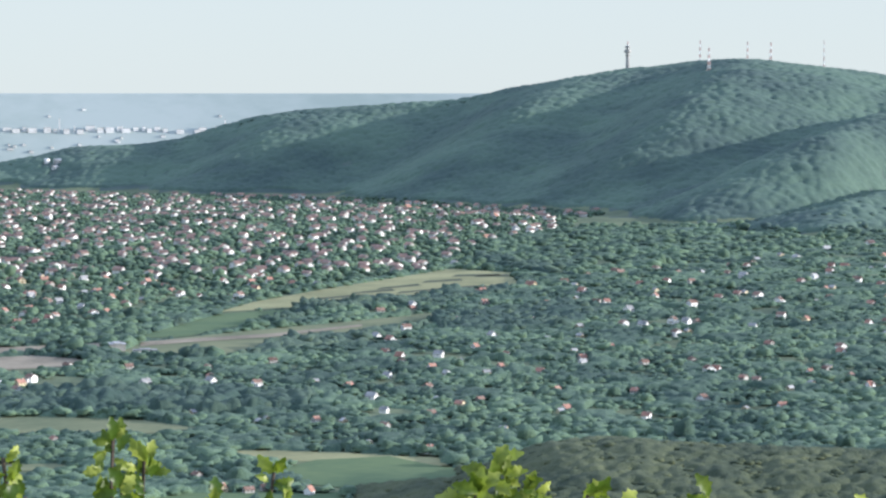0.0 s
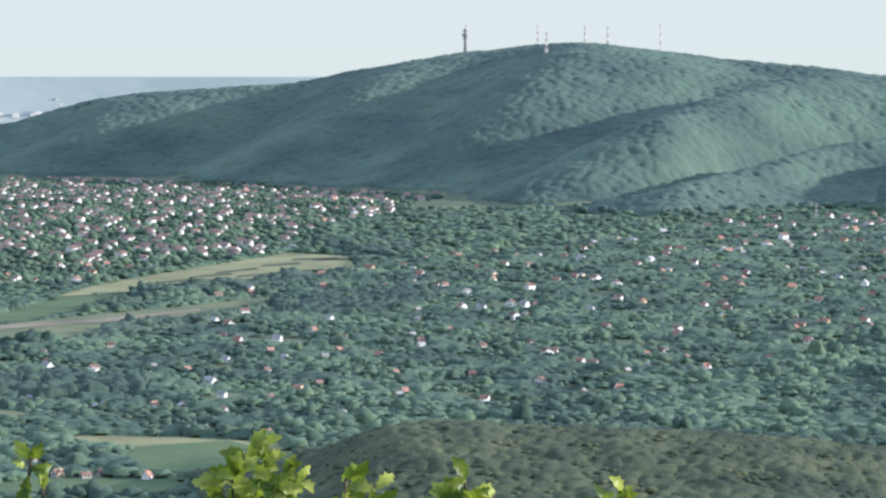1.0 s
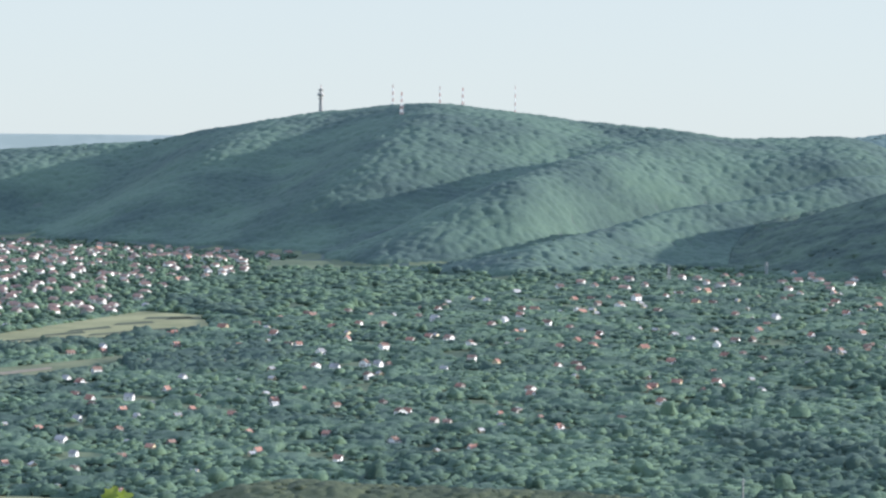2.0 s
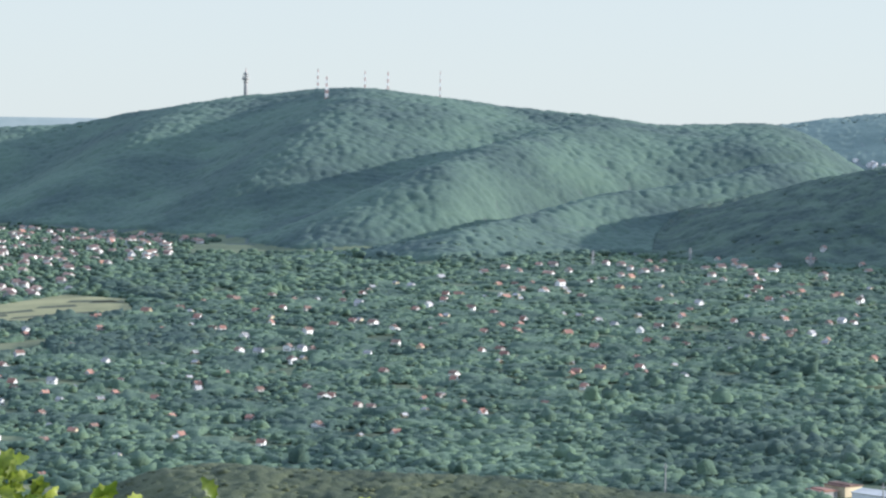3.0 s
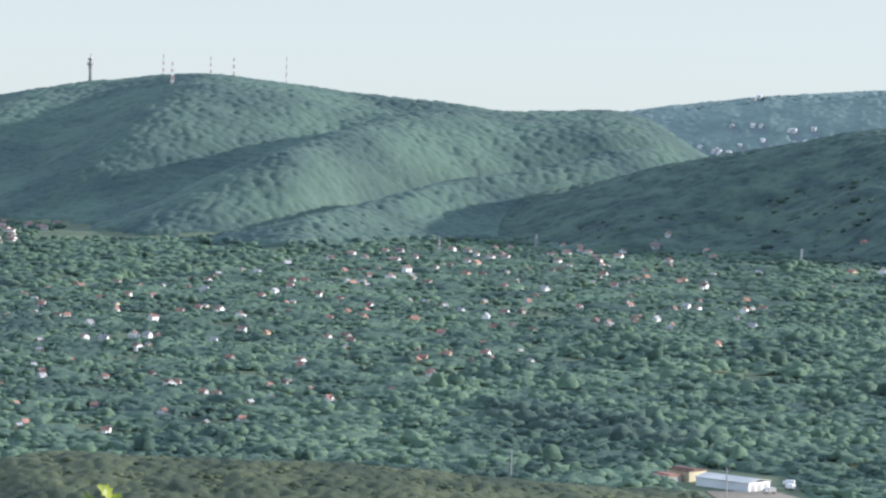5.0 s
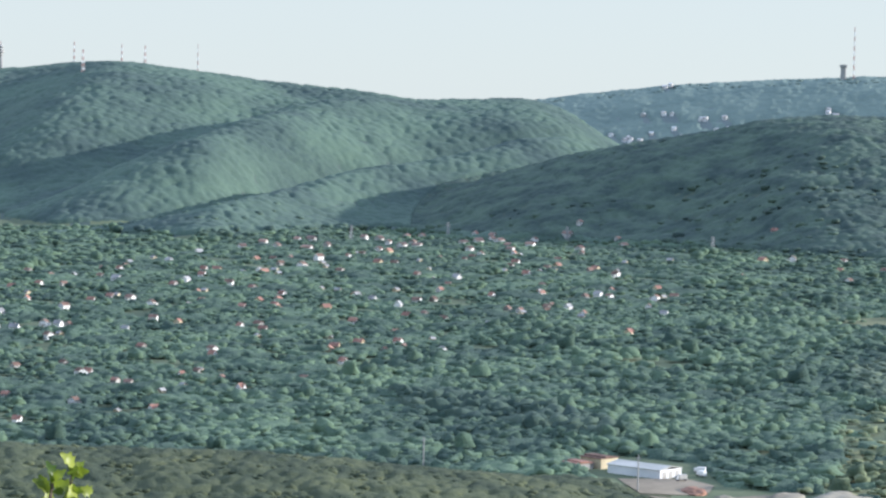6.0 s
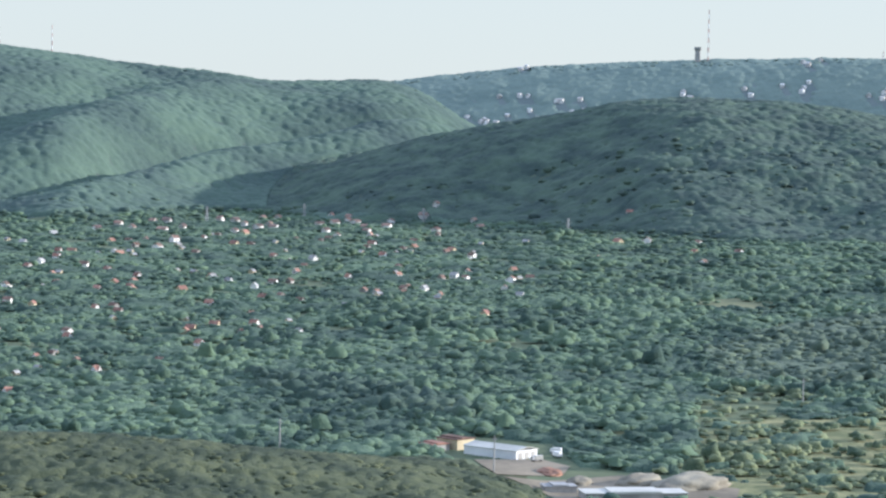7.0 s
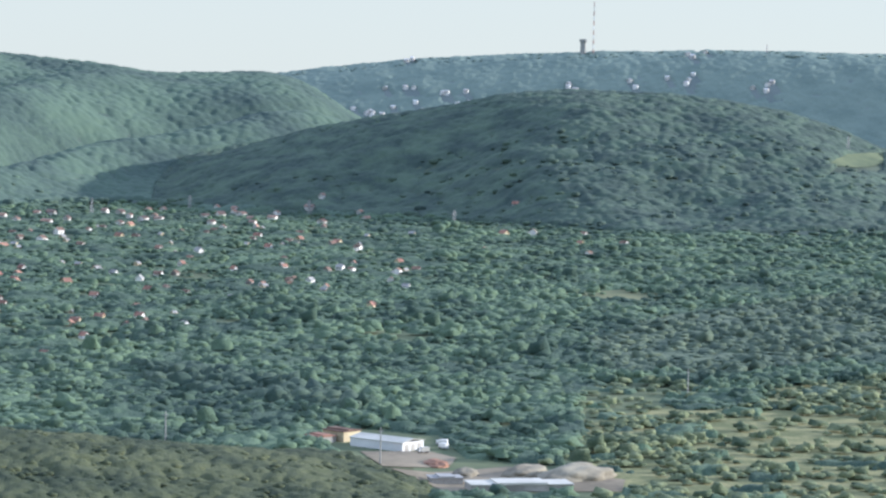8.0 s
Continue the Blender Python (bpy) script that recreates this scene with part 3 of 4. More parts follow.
# ---- trees: crowns of lumpy clumps, far too many to count ----
def crown_model(detail, seed):
    bm = bmesh.new()
    bmesh.ops.create_icosphere(bm, subdivisions=detail, radius=1)
    if detail > 1:
        bmesh.ops.delete(bm, geom=[v for v in bm.verts if v.co.z < -0.4], context="VERTS")
    r = random.Random(seed)
    for v in bm.verts:
        n = noise.noise(v.co * 1.7 + Vector((seed * 7.1, 0, 0)))
        v.co *= 1 + 0.5 * n + r.uniform(-0.3, 0.3)
        v.co.z = v.co.z * 0.95
    bmesh.ops.triangulate(bm, faces=bm.faces[:])
    bm.verts.index_update()
    out = np.array([v.co[:] for v in bm.verts]), np.array([[v.index for v in f.verts] for f in bm.faces])
    bm.free()
    return out


MODELS = {k: [crown_model(k, s) for s in range(6)] for k in (1, 2)}


def trees(name, x, y, radius, stretch, detail, mat, label, seed, lift=0.75):
    """Crowns at the given places, joined."""
    r = np.random.RandomState(seed)
    z = height(x, y)
    pick, turn = r.randint(0, 6, len(x)), r.uniform(0, 6.283, len(x))
    vs, fs, base = [], [], 0
    for k in range(6):
        i = np.where(pick == k)[0]
        mv, mf = MODELS[detail][k]
        c, s = np.cos(turn[i])[:, None], np.sin(turn[i])[:, None]
        rad = radius[i][:, None]
        px, py = (mv[:, 0] * c - mv[:, 1] * s) * rad + x[i][:, None], (mv[:, 0] * s + mv[:, 1] * c) * rad + y[i][:, None]
        pz = (mv[:, 2] + lift) * rad * stretch[i][:, None] + z[i][:, None]
        vs.append(np.stack([px, py, pz], -1).reshape(-1, 3))
        fs.append((mf[None] + (np.arange(len(i)) * len(mv))[:, None, None] + base).reshape(-1, 3))
        base += len(i) * len(mv)
    ob = joined(name, np.concatenate(vs), np.concatenate(fs), mat, True)
    return tagged(ob, label, "trees", kind="stuff")


def polar_grid(a0, a1, d0, d1, gap, seed):
    """Jittered places over a sector of the land."""
    r = np.random.RandomState(seed)
    n = int(radians(a1 - a0) / 2 * (d1 * d1 - d0 * d0) / gap ** 2)
    a, d = np.radians(r.uniform(a0, a1, n)), np.sqrt(r.uniform(d0 * d0, d1 * d1, n))
    return d * np.sin(a), d * np.cos(a), r


def clear_of_houses(x, y, side, front):
    """Keeps trees off the houses and the gardens in front of them."""
    ok = np.ones(len(x), bool)
    order = np.argsort(y)
    ys = y[order]
    for a, b in zip(house_x, house_y):
        lo, hi = np.searchsorted(ys, b - front - 6), np.searchsorted(ys, b + 8)
        i = order[lo:hi]
        u = b / math.hypot(a, b)
        along, across = (b - y[i]) * u + (a - x[i]) * a / math.hypot(a, b), (x[i] - a) * u - (y[i] - b) * a / math.hypot(a, b)
        bad = (np.abs(across) < side) & (along < front) & (along > -6)
        ok[i[bad]] = False
    return ok


WORKS = [(308, 1071), (313, 1123), (339, 1145), (365, 1116), (354, 1046), (403, 998), (389, 962), (364, 962), (321, 966), (301, 985)]
BROWN_PATCH = [(576, 1491), (709, 1674), (962, 1849), (745, 1429), (586, 1309), (528, 1335)]
# belts cover dark rows of trees and bands of shade alike
BELTS = [[(-238, 1390), (-104, 1404), (-63, 1379), (-65, 1320), (-114, 1291), (-224, 1305)], [(28, 2498), (88, 2464), (108, 2267), (64, 2339)], [(-9, 1868), (87, 1978), (121, 1946), (78, 1778), (-1, 1736)], [(294, 1389), (330, 1352), (349, 1263), (363, 1217), (351, 1185), (315, 1237), (281, 1314)], [(-190, 1695), (-168, 1822), (-90, 1978), (50, 2137), (49, 2077), (-33, 1952), (-112, 1821), (-167, 1704)], [(-49, 1665), (-99, 1601), (-144, 1559), (-145, 1579), (-95, 1657), (-34, 1770), (-9, 1786)]]


def off_fields(x, y, extra=(), margin=14.0):
    """Keeps trees off the fields and a margin on their lower side."""
    ok = ~inside(WORKS, x, y)
    k = 1 + margin / np.hypot(x, y)
    for f in FIELDS + list(extra):
        ok &= ~inside(f, x, y) & ~inside(f, x * k, y * k)
    return ok


def patches(x, y):
    """Stands of taller and lower trees."""
    g = bumps(x, y, 170, 77) + 0.7 * bumps(x, y, 70, 78)
    return np.where(g > 0.35, 1.25, np.where(g < -0.45, 0.7, 1.0))


def plant_spur():
    x, y, r = polar_grid(-4, 22, 740, 1130, 4.8, 41)
    ok = (height(x, y) > 0.8) & off_fields(x, y, margin=0)
    x, y = x[ok], y[ok]
    rad = r.uniform(1.2, 2.5, len(x))
    trees("spur_trees", x, y, rad, r.uniform(0.55, 0.85, len(x)), 1, SPUR_WOOD, "olive-brown taller oaks on a low spur", 42, 0.3)


def plant_floor(name, d0, d1, gap, r0, r1, detail, front, seed, label, village_only=False):
    """Woods and garden trees on the valley floor between two distances."""
    x, y, r = polar_grid(-10.5, 28.5, d0, d1, gap, seed)
    az, d = np.degrees(np.arctan2(x, y)), np.hypot(x, y)
    on_spur = (d < 1135) & (az > -4) & (az < 20) & (height(x, y) > 0.5)
    village = inside(VILLAGE, x, y)
    gardens = inside(ALLOTMENTS, x, y) | inside(LOWER_HOUSES, x, y)
    scrub = (az > 20.8 + 1.1 * bumps(x, y, 150, 91)) & (d < 1400 + 90 * bumps(x, y, 120, 92))
    meadow = inside(MEADOW_UPPER, x, y) | inside(MEADOW_LOWER, x, y) | inside(CLEARING, x, y)
    thin = np.where(village, 0.82, np.where(gardens, 0.9, 1.0)) * np.where(scrub, 0.6, 1.0)
    gaps = bumps(x, y, 130, 87) + 0.6 * bumps(x, y, 50, 88)
    thin = np.where((gardens | scrub) & (gaps > 0.5), thin * 0.3, thin)
    open_grass = bumps(x, y * 0.6, 75, 93) + 0.7 * bumps(x, y * 0.6, 190, 94)
    thin = np.where(open_grass > 0.85, thin * 0.2, thin)
    thin = np.where(meadow, 0.12 + 0.3 * (open_grass < 0.1), thin)
    if village_only:
        thin = thin * village
    thin = np.where(on_long_hill(x, y) | on_near_hill(x, y), 0.2 * thin, thin)
    ok = (r.rand(len(x)) < thin) & ~on_spur & off_fields(x, y)
    x, y = x[ok], y[ok]
    ok = clear_of_houses(x, y, 3.6, front)
    x, y = x[ok], y[ok]
    az, d = np.degrees(np.arctan2(x, y)), np.hypot(x, y)
    scrub = (az > 20.8 + 1.1 * bumps(x, y, 150, 91)) & (d < 1400 + 90 * bumps(x, y, 120, 92))
    brown = inside(BROWN_PATCH, x, y)
    village = inside(VILLAGE, x, y)
    gardens = inside(ALLOTMENTS, x, y) | inside(LOWER_HOUSES, x, y)
    belt = np.zeros(len(x), bool)
    for b in BELTS:
        belt |= inside(b, x, y)
    rad = (r0 + (r1 - r0) * r.beta(1.3, 2.2, len(x)) * 1.35) * 1.08 * np.where(belt, 1.15, 1.0) * np.where(village, 0.85, np.where(gardens, 0.8, 1.1)) * np.where(scrub, 0.8, 1.0)
    st = r.uniform(0.42, 0.72, len(x)) * np.where(village, 1.25, np.where(gardens, 1.0, patches(x, y)))
    st = np.where((r.rand(len(x)) < 0.03) & ~belt, st * 1.6, st) * np.where(belt, 1.25, 1.0)
    slope = on_near_hill(x, y)
    foot = (d > 2700) & (height(x, y) > 4) & ~slope & ~belt & ~village
    scrub, brown = scrub & ~belt, brown & ~belt
    for pick, kind, mat, text in ((belt, "belt_wood", BELT_WOOD, "belt of tall trees between gardens and fields, darkened for bands of shade"), (foot, "long_hill_foot_wood", HAZY_FAR_WOOD, "dark oak wood at the foot of a long hill, tinted blue-green with haze"), (slope, "hill_foot_wood", NEAR_HILL_WOOD, "dark green oak wood at the foot of a rounded hill"), (~scrub & ~brown & ~slope & ~belt & ~foot, "trees", VALLEY_WOOD, label), (scrub, "scrub", SCRUB, "pale green scrub and young trees on dry meadow"), (brown & ~scrub & ~slope & ~foot, "brown_wood", BROWN_WOOD, "dull brownish thin wood on the valley floor")):
        if pick.sum() > 10:
            trees(name + kind, x[pick], y[pick], rad[pick], st[pick], detail, mat, text, seed + 1, 0.55)


def canopy_height(x, y, cell, tall, seed):
    """Domes of closely set crowns, one to a jittered cell."""
    r = np.random.RandomState(seed)
    table = r.rand(3, 256, 256)
    i, j = np.floor(x / cell).astype(int), np.floor(y / cell).astype(int)
    out = np.zeros(x.shape)
    for di in (-1, 0, 1):
        for dj in (-1, 0, 1):
            a, b = (i + di) % 256, (j + dj) % 256
            cx, cy = (i + di + table[0, a, b]) * cell, (j + dj + table[1, a, b]) * cell
            near = 1 - ((x - cx) ** 2 + (y - cy) ** 2) / (0.8 * cell) ** 2
            out = np.maximum(out, tall * (0.55 + 0.45 * table[2, a, b]) * np.sqrt(np.maximum(near, 0)))
    return out


def canopy(name, a0, a1, d0, d1, step_a, step_d, cell, tall, where, mat, label, seed, varied=False):
    """The closed roof of a wood, crown beside crown, over the land that 'where' picks."""
    az, d = np.radians(np.arange(a0, a1, step_a)), np.arange(d0, d1, step_d)
    a, r = np.meshgrid(az, d, indexing="ij")
    x, y = r * np.sin(a), r * np.cos(a)
    tall = tall * (patches(x, y) if varied else 1.0)
    z = height(x, y) + canopy_height(x, y, cell, tall, seed) + 0.35 * tall * bumps(x, y, cell * 7, seed)
    n, k = a.shape
    i, j = np.meshgrid(np.arange(n - 1), np.arange(k - 1), indexing="ij")
    faces = np.stack([i * k + j, (i + 1) * k + j, (i + 1) * k + j + 1, i * k + j + 1], -1).reshape(-1, 4)
    wooded = where(x, y)
    z = np.where(wooded, z, height(x, y) - 0.3)
    faces = faces[wooded.ravel()[faces].any(1)]
    used, faces = np.unique(faces, return_inverse=True)
    verts = np.stack([x, y, z], -1).reshape(-1, 3)[used]
    tagged(joined(name, verts, faces.reshape(-1, 4), mat, True), label, "trees", kind="stuff")


def house_gaps(x, y, half=8.0):
    """Openings in the wood round the houses on the hills."""
    ok = np.ones(x.shape, bool)
    for hx, hy in hill_spots:
        ok &= ~((np.abs(x - hx) < half) & (y < hy + 5) & (y > hy - 28))
    return ok


def on_long_hill(x, y):
    d, az = np.hypot(x, y), np.degrees(np.arctan2(x, y))
    plain = (d > 4640) & (az < 6)
    return (height(x, y) > 5 + 4 * bumps(x, y, 160, 61)) & (d > 2750) & ~on_near_hill(x, y) & ~inside(VILLAGE, x, y) & ~plain & ((d < 4440) | (az < 14.5)) & (d < smooth_line(az, MAIN_FAR) + 60)


def on_far_ridge(x, y):
    d, az = np.hypot(x, y), np.degrees(np.arctan2(x, y))
    return (d > 4440) & (az > 14.5) & (height(x, y) > 2)


def woods_on_floor(x, y, kind):
    """Where the closed woods of a kind stand on the valley floor: belt, brown or mixed."""
    d, az = np.hypot(x, y), np.degrees(np.arctan2(x, y))
    belt = np.zeros(x.shape, bool)
    for b in BELTS:
        belt |= inside(b, x, y)
    ok = off_fields(x, y) & ~((d < 1135) & (az > -4) & (az < 20) & (height(x, y) > 0.5)) & ~inside(VILLAGE, x, y)
    ok &= ~on_long_hill(x, y) & ~on_near_hill(x, y)
    brown = inside(BROWN_PATCH, x, y) & ~belt
    if kind == "belt":
        ok &= belt
    elif kind == "brown":
        ok &= brown
    else:
        gardens = inside(ALLOTMENTS, x, y) | inside(LOWER_HOUSES, x, y)
        gaps = bumps(x, y, 60, 87) + 0.8 * bumps(x, y, 26, 88)
        grass = bumps(x, y * 0.6, 75, 93) + 0.7 * bumps(x, y * 0.6, 190, 94)
        meadow = inside(MEADOW_UPPER, x, y) | inside(MEADOW_LOWER, x, y) | inside(CLEARING, x, y)
        scrub = (az > 20.8 + 1.1 * bumps(x, y, 150, 91)) & (d < 1400 + 90 * bumps(x, y, 120, 92))
        ok &= ~belt & ~brown & ~meadow & ~(gardens & (gaps > 0.25)) & (grass < 0.85) & ~(scrub & (gaps > -0.6))
    return ok & clear_of_houses(x.ravel(), y.ravel(), 4.4, 15).reshape(x.shape)


def canopy_floor():
    for kind, tall, mat, label in (("mixed", 3.2, VALLEY_WOOD, "blue-green closed woods on the valley floor"), ("belt", 5.8, BELT_WOOD, "belts of tall trees between gardens and fields, darkened for bands of shade"), ("brown", 2.8, BROWN_WOOD, "dull brownish thin wood on the valley floor")):
        canopy(kind + "_canopy", -10.5, 28.5, 940, 3100, 0.055, 3.0, 6.6, tall, lambda x, y: woods_on_floor(x, y, kind), mat, label, 181, True)


def canopy_hills():
    canopy("spur_canopy", -4, 22, 770, 1130, 0.06, 2.0, 4.6, 2.4, lambda x, y: (height(x, y) > 0.8) & off_fields(x, y, margin=0), SPUR_WOOD, "olive-brown oak wood covering a low spur", 174)
    canopy("long_hill_canopy", -10.5, 18.5, 2800, 4660, 0.045, 3.6, 11.0, 4.6, lambda x, y: on_long_hill(x, y) & house_gaps(x, y), HAZY_FAR_WOOD, "dark oak wood covering long hills, tinted blue-green with haze", 171)
    canopy("rounded_hill_canopy", 8.5, 28.5, 2600, 3480, 0.045, 3.0, 9.5, 4.6, lambda x, y: on_near_hill(x, y) & ~inside(SHOULDER, x, y) & ~inside(SHOULDER, x * 1.012, y * 1.012), NEAR_HILL_WOOD, "dark green oak wood covering a rounded hill", 172)
    canopy("far_ridge_canopy", 14.5, 28.5, 4450, 4930, 0.045, 3.2, 11.0, 3.0, lambda x, y: on_far_ridge(x, y) & house_gaps(x, y), HAZY_RIDGE_WOOD, "wood on a far long ridge, paled to blue-green with haze", 173)


def plant_hills():
    x, y, r = polar_grid(-10.5, 28.5, 3150, 4930, 11.0, 71)
    az, d = np.degrees(np.arctan2(x, y)), np.hypot(x, y)
    thin = np.where(inside(VILLAGE, x, y), 0.0, 1.0)
    plain = (d > 4690) & (az < 6) & (height(x, y) < plain_z(d))
    behind = (d > smooth_line(az, MAIN_FAR) + 40) & (az < 14)
    hollow = (az > 16.5) & (d > 3440) & (d < 4460)
    ok = (r.rand(len(x)) < thin) & ~plain & ~behind & ~hollow
    x, y = x[ok], y[ok]
    ok = clear_of_houses(x, y, 3.5, 12)
    for hx, hy in hill_spots:
        ok &= ~((np.abs(x - hx) < 7) & (y < hy + 5) & (y > hy - 30))
    x, y = x[ok], y[ok]
    az, d = np.degrees(np.arctan2(x, y)), np.hypot(x, y)
    rad = r.uniform(3.2, 6.0, len(x))
    st = r.uniform(0.26, 0.46, len(x))
    ridge_wood = (d > 4440) & (az > 14.5)
    near_hill = on_near_hill(x, y) & (d < 3700)
    crest = np.where(ridge_wood, np.abs(d - 4865) < 45, np.where(near_hill, np.abs(d - 3350) < 40, np.abs(d - smooth_line(az, MAIN_FAR)) < 60))
    x, y, rad, st, az, d, ridge_wood, near_hill = [v[crest] for v in (x, y, rad, st, az, d, ridge_wood, near_hill)]
    trees("near_hill_trees", x[near_hill], y[near_hill], rad[near_hill] * 0.8, st[near_hill] * 1.5, 1, NEAR_HILL_WOOD, "single taller oaks on a rounded hill", 74, 0.2)
    ridge_wood |= near_hill
    trees("hill_trees", x[~ridge_wood], y[~ridge_wood], rad[~ridge_wood], st[~ridge_wood], 1, HAZY_FAR_WOOD, "single taller trees in the wood on long hills", 72, 0.3)
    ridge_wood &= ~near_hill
    trees("far_ridge_trees", x[ridge_wood], y[ridge_wood], rad[ridge_wood], st[ridge_wood], 1, HAZY_RIDGE_WOOD, "single taller trees paled with haze on a far ridge", 73, 0.3)


plant_spur()
plant_floor("near_", 940, 1500, 5.8, 1.8, 4.0, 2, 9, 51, "blue-green garden trees and woods on the valley floor")
plant_floor("middle_", 1500, 2150, 7.0, 2.0, 4.4, 2, 10, 55, "blue-green trees among gardens and woods")
plant_floor("distant_", 2150, 3150, 8.6, 2.4, 5.0, 1, 11, 61, "blue-green trees among far gardens and woods")
plant_floor("village_", 3150, 4350, 7.4, 2.3, 4.0, 1, 11, 81, "blue-green garden trees between village houses", True)
canopy_floor()
canopy_hills()
plant_hills()


# ---- tower and masts on the hills ----
def on_bearing(az, d):
    a = radians(az)
    return d * math.sin(a), d * math.cos(a)


def lookout_tower(az, d, tall):
    x, y = on_bearing(az, d)
    top = tagged(new("telecom_tower"), "slender concrete telecom tower with round platforms", "tower")
    top.matrix_basis = pose(x, y, ground_z(x, y))
    s = tall / 46
    bm = bmesh.new()
    tube(bm, 3.4 * s, 2.6 * s, -4, 30 * s, 16)
    part("shaft", bm, CONCRETE, top)
    for z, rr, h in ((24, 4.6, 1.2), (28, 5.6, 4.0), (33, 5.0, 1.0), (36, 4.2, 3.0)):
        bm = bmesh.new()
        tube(bm, rr * 0.8 * s, rr * s, z * s, (z + h * 0.4) * s, 20)
        tube(bm, rr * s, rr * s, (z + h * 0.4) * s, (z + h) * s, 20)
        part("platform", bm, CONCRETE, top)
    bm = bmesh.new()
    tube(bm, 2.4 * s, 1.6 * s, 30 * s, 41 * s, 12)
    part("upper_shaft", bm, STEEL, top)
    bm = bmesh.new()
    tube(bm, 0.7 * s, 0.4 * s, 41 * s, 47 * s, 8)
    part("antenna", bm, MAST_RED, top)


def lattice_mast(az, d, tall, wide, label, bands=7, base=None):
    x, y = on_bearing(az, d)
    top = tagged(new("radio_mast"), label, "mast", "masts on the hilltop")
    top.matrix_basis = pose(x, y, ground_z(x, y) if base is None else base, 0, 0, 20)
    step = tall / bands
    for k in range(bands):
        z0, z1 = k * step, (k + 1) * step
        w0, w1 = wide * (1 - 0.75 * k / bands), wide * (1 - 0.75 * (k + 1) / bands)
        bm = bmesh.new()
        cs = [(-1, -1), (1, -1), (1, 1), (-1, 1)]
        for i, (a, b) in enumerate(cs):
            c, e = cs[(i + 1) % 4]
            rod(bm, (a * w0 / 2, b * w0 / 2, z0), (a * w1 / 2, b * w1 / 2, z1), 0.36)
            rod(bm, (a * w0 / 2, b * w0 / 2, z0), (c * w1 / 2, e * w1 / 2, z1), 0.2)
            rod(bm, (a * w1 / 2, b * w1 / 2, z1), (c * w1 / 2, e * w1 / 2, z1), 0.2)
        part("section", bm, MAST_RED if k % 2 == 0 else MAST_WHITE, top)


lookout_tower(3.77, 4440, 47)
lattice_mast(5.24, 4430, 38, 2.2, "red and white lattice mast on a wooded hilltop")
lattice_mast(5.42, 4170, 36, 4.5, "white lattice mast standing below the hilltop")
lattice_mast(6.2, 4420, 37, 2.2, "red and white lattice mast on a wooded hilltop")
lattice_mast(6.67, 4400, 38, 3.6, "grey lattice mast with many aerials on the hilltop")
lattice_mast(7.74, 4320, 44, 1.0, "thin red and white mast on the hilltop")
lattice_mast(21.08, 4850, 90, 2.4, "tall thin red and white transmitter mast on a far ridge", 11)
lattice_mast(24.6, 4850, 16, 1.6, "short red and white mast on a far ridge", 5)


def block_tower():
    x, y = on_bearing(20.87, 4850)
    top = tagged(new("water_tower"), "pale concrete tower with a wider head on a far ridge", "tower")
    top.matrix_basis = pose(x, y, ground_z(x, y))
    bm = bmesh.new()
    tube(bm, 5.0, 4.6, -4, 20, 20)
    part("shaft", bm, CONCRETE, top)
    bm = bmesh.new()
    tube(bm, 5.0, 6.4, 20, 22, 20)
    tube(bm, 6.4, 6.4, 22, 26, 20)
    part("head", bm, CONCRETE, top)


block_tower()


def pylon(x, y, tall=17.0):
    top = tagged(new("power_pylon"), "grey steel lattice pylon above garden trees", "pylon", "pylons along the hill foot")
    top.matrix_basis = pose(x, y, ground_z(x, y), 0, 0, 15)
    bm = bmesh.new()
    for a, b in ((-1, -1), (1, -1), (1, 1), (-1, 1)):
        rod(bm, (a * 1.6, b * 1.6, 0), (a * 0.4, b * 0.4, tall), 0.35)
        for k in range(5):
            t, u = k / 5, (k + 1) / 5
            rod(bm, (a * (1.6 - 1.2 * t), b * (1.6 - 1.2 * t), tall * t), (-a * (1.6 - 1.2 * u), b * (1.6 - 1.2 * u), tall * u), 0.2)
    part("tower_frame", bm, STEEL, top)
    for z, half in ((0.72, 3.2), (0.85, 2.6), (0.97, 2.0)):
        bm = bmesh.new()
        rod(bm, (-half, 0, tall * z), (half, 0, tall * z), 0.35)
        part("cross_arm", bm, STEEL, top)


for x, y in PYLONS:
    pylon(x, y)


def pole(x, y, tall=14.0):
    top = tagged(new("floodlight_pole"), "grey concrete pole rising above the trees", "pole", "poles in the woods")
    top.matrix_basis = pose(x, y, ground_z(x, y))
    bm = bmesh.new()
    tube(bm, 0.35, 0.22, 0, tall, 8)
    part("shaft", bm, CONCRETE, top)
    bm = bmesh.new()
    box(bm, 0, 0, tall - 1.6, 2.0, 0.4, 0.4)
    part("cross_arm", bm, STEEL, top)


for x, y in POLES:
    pole(x, y)


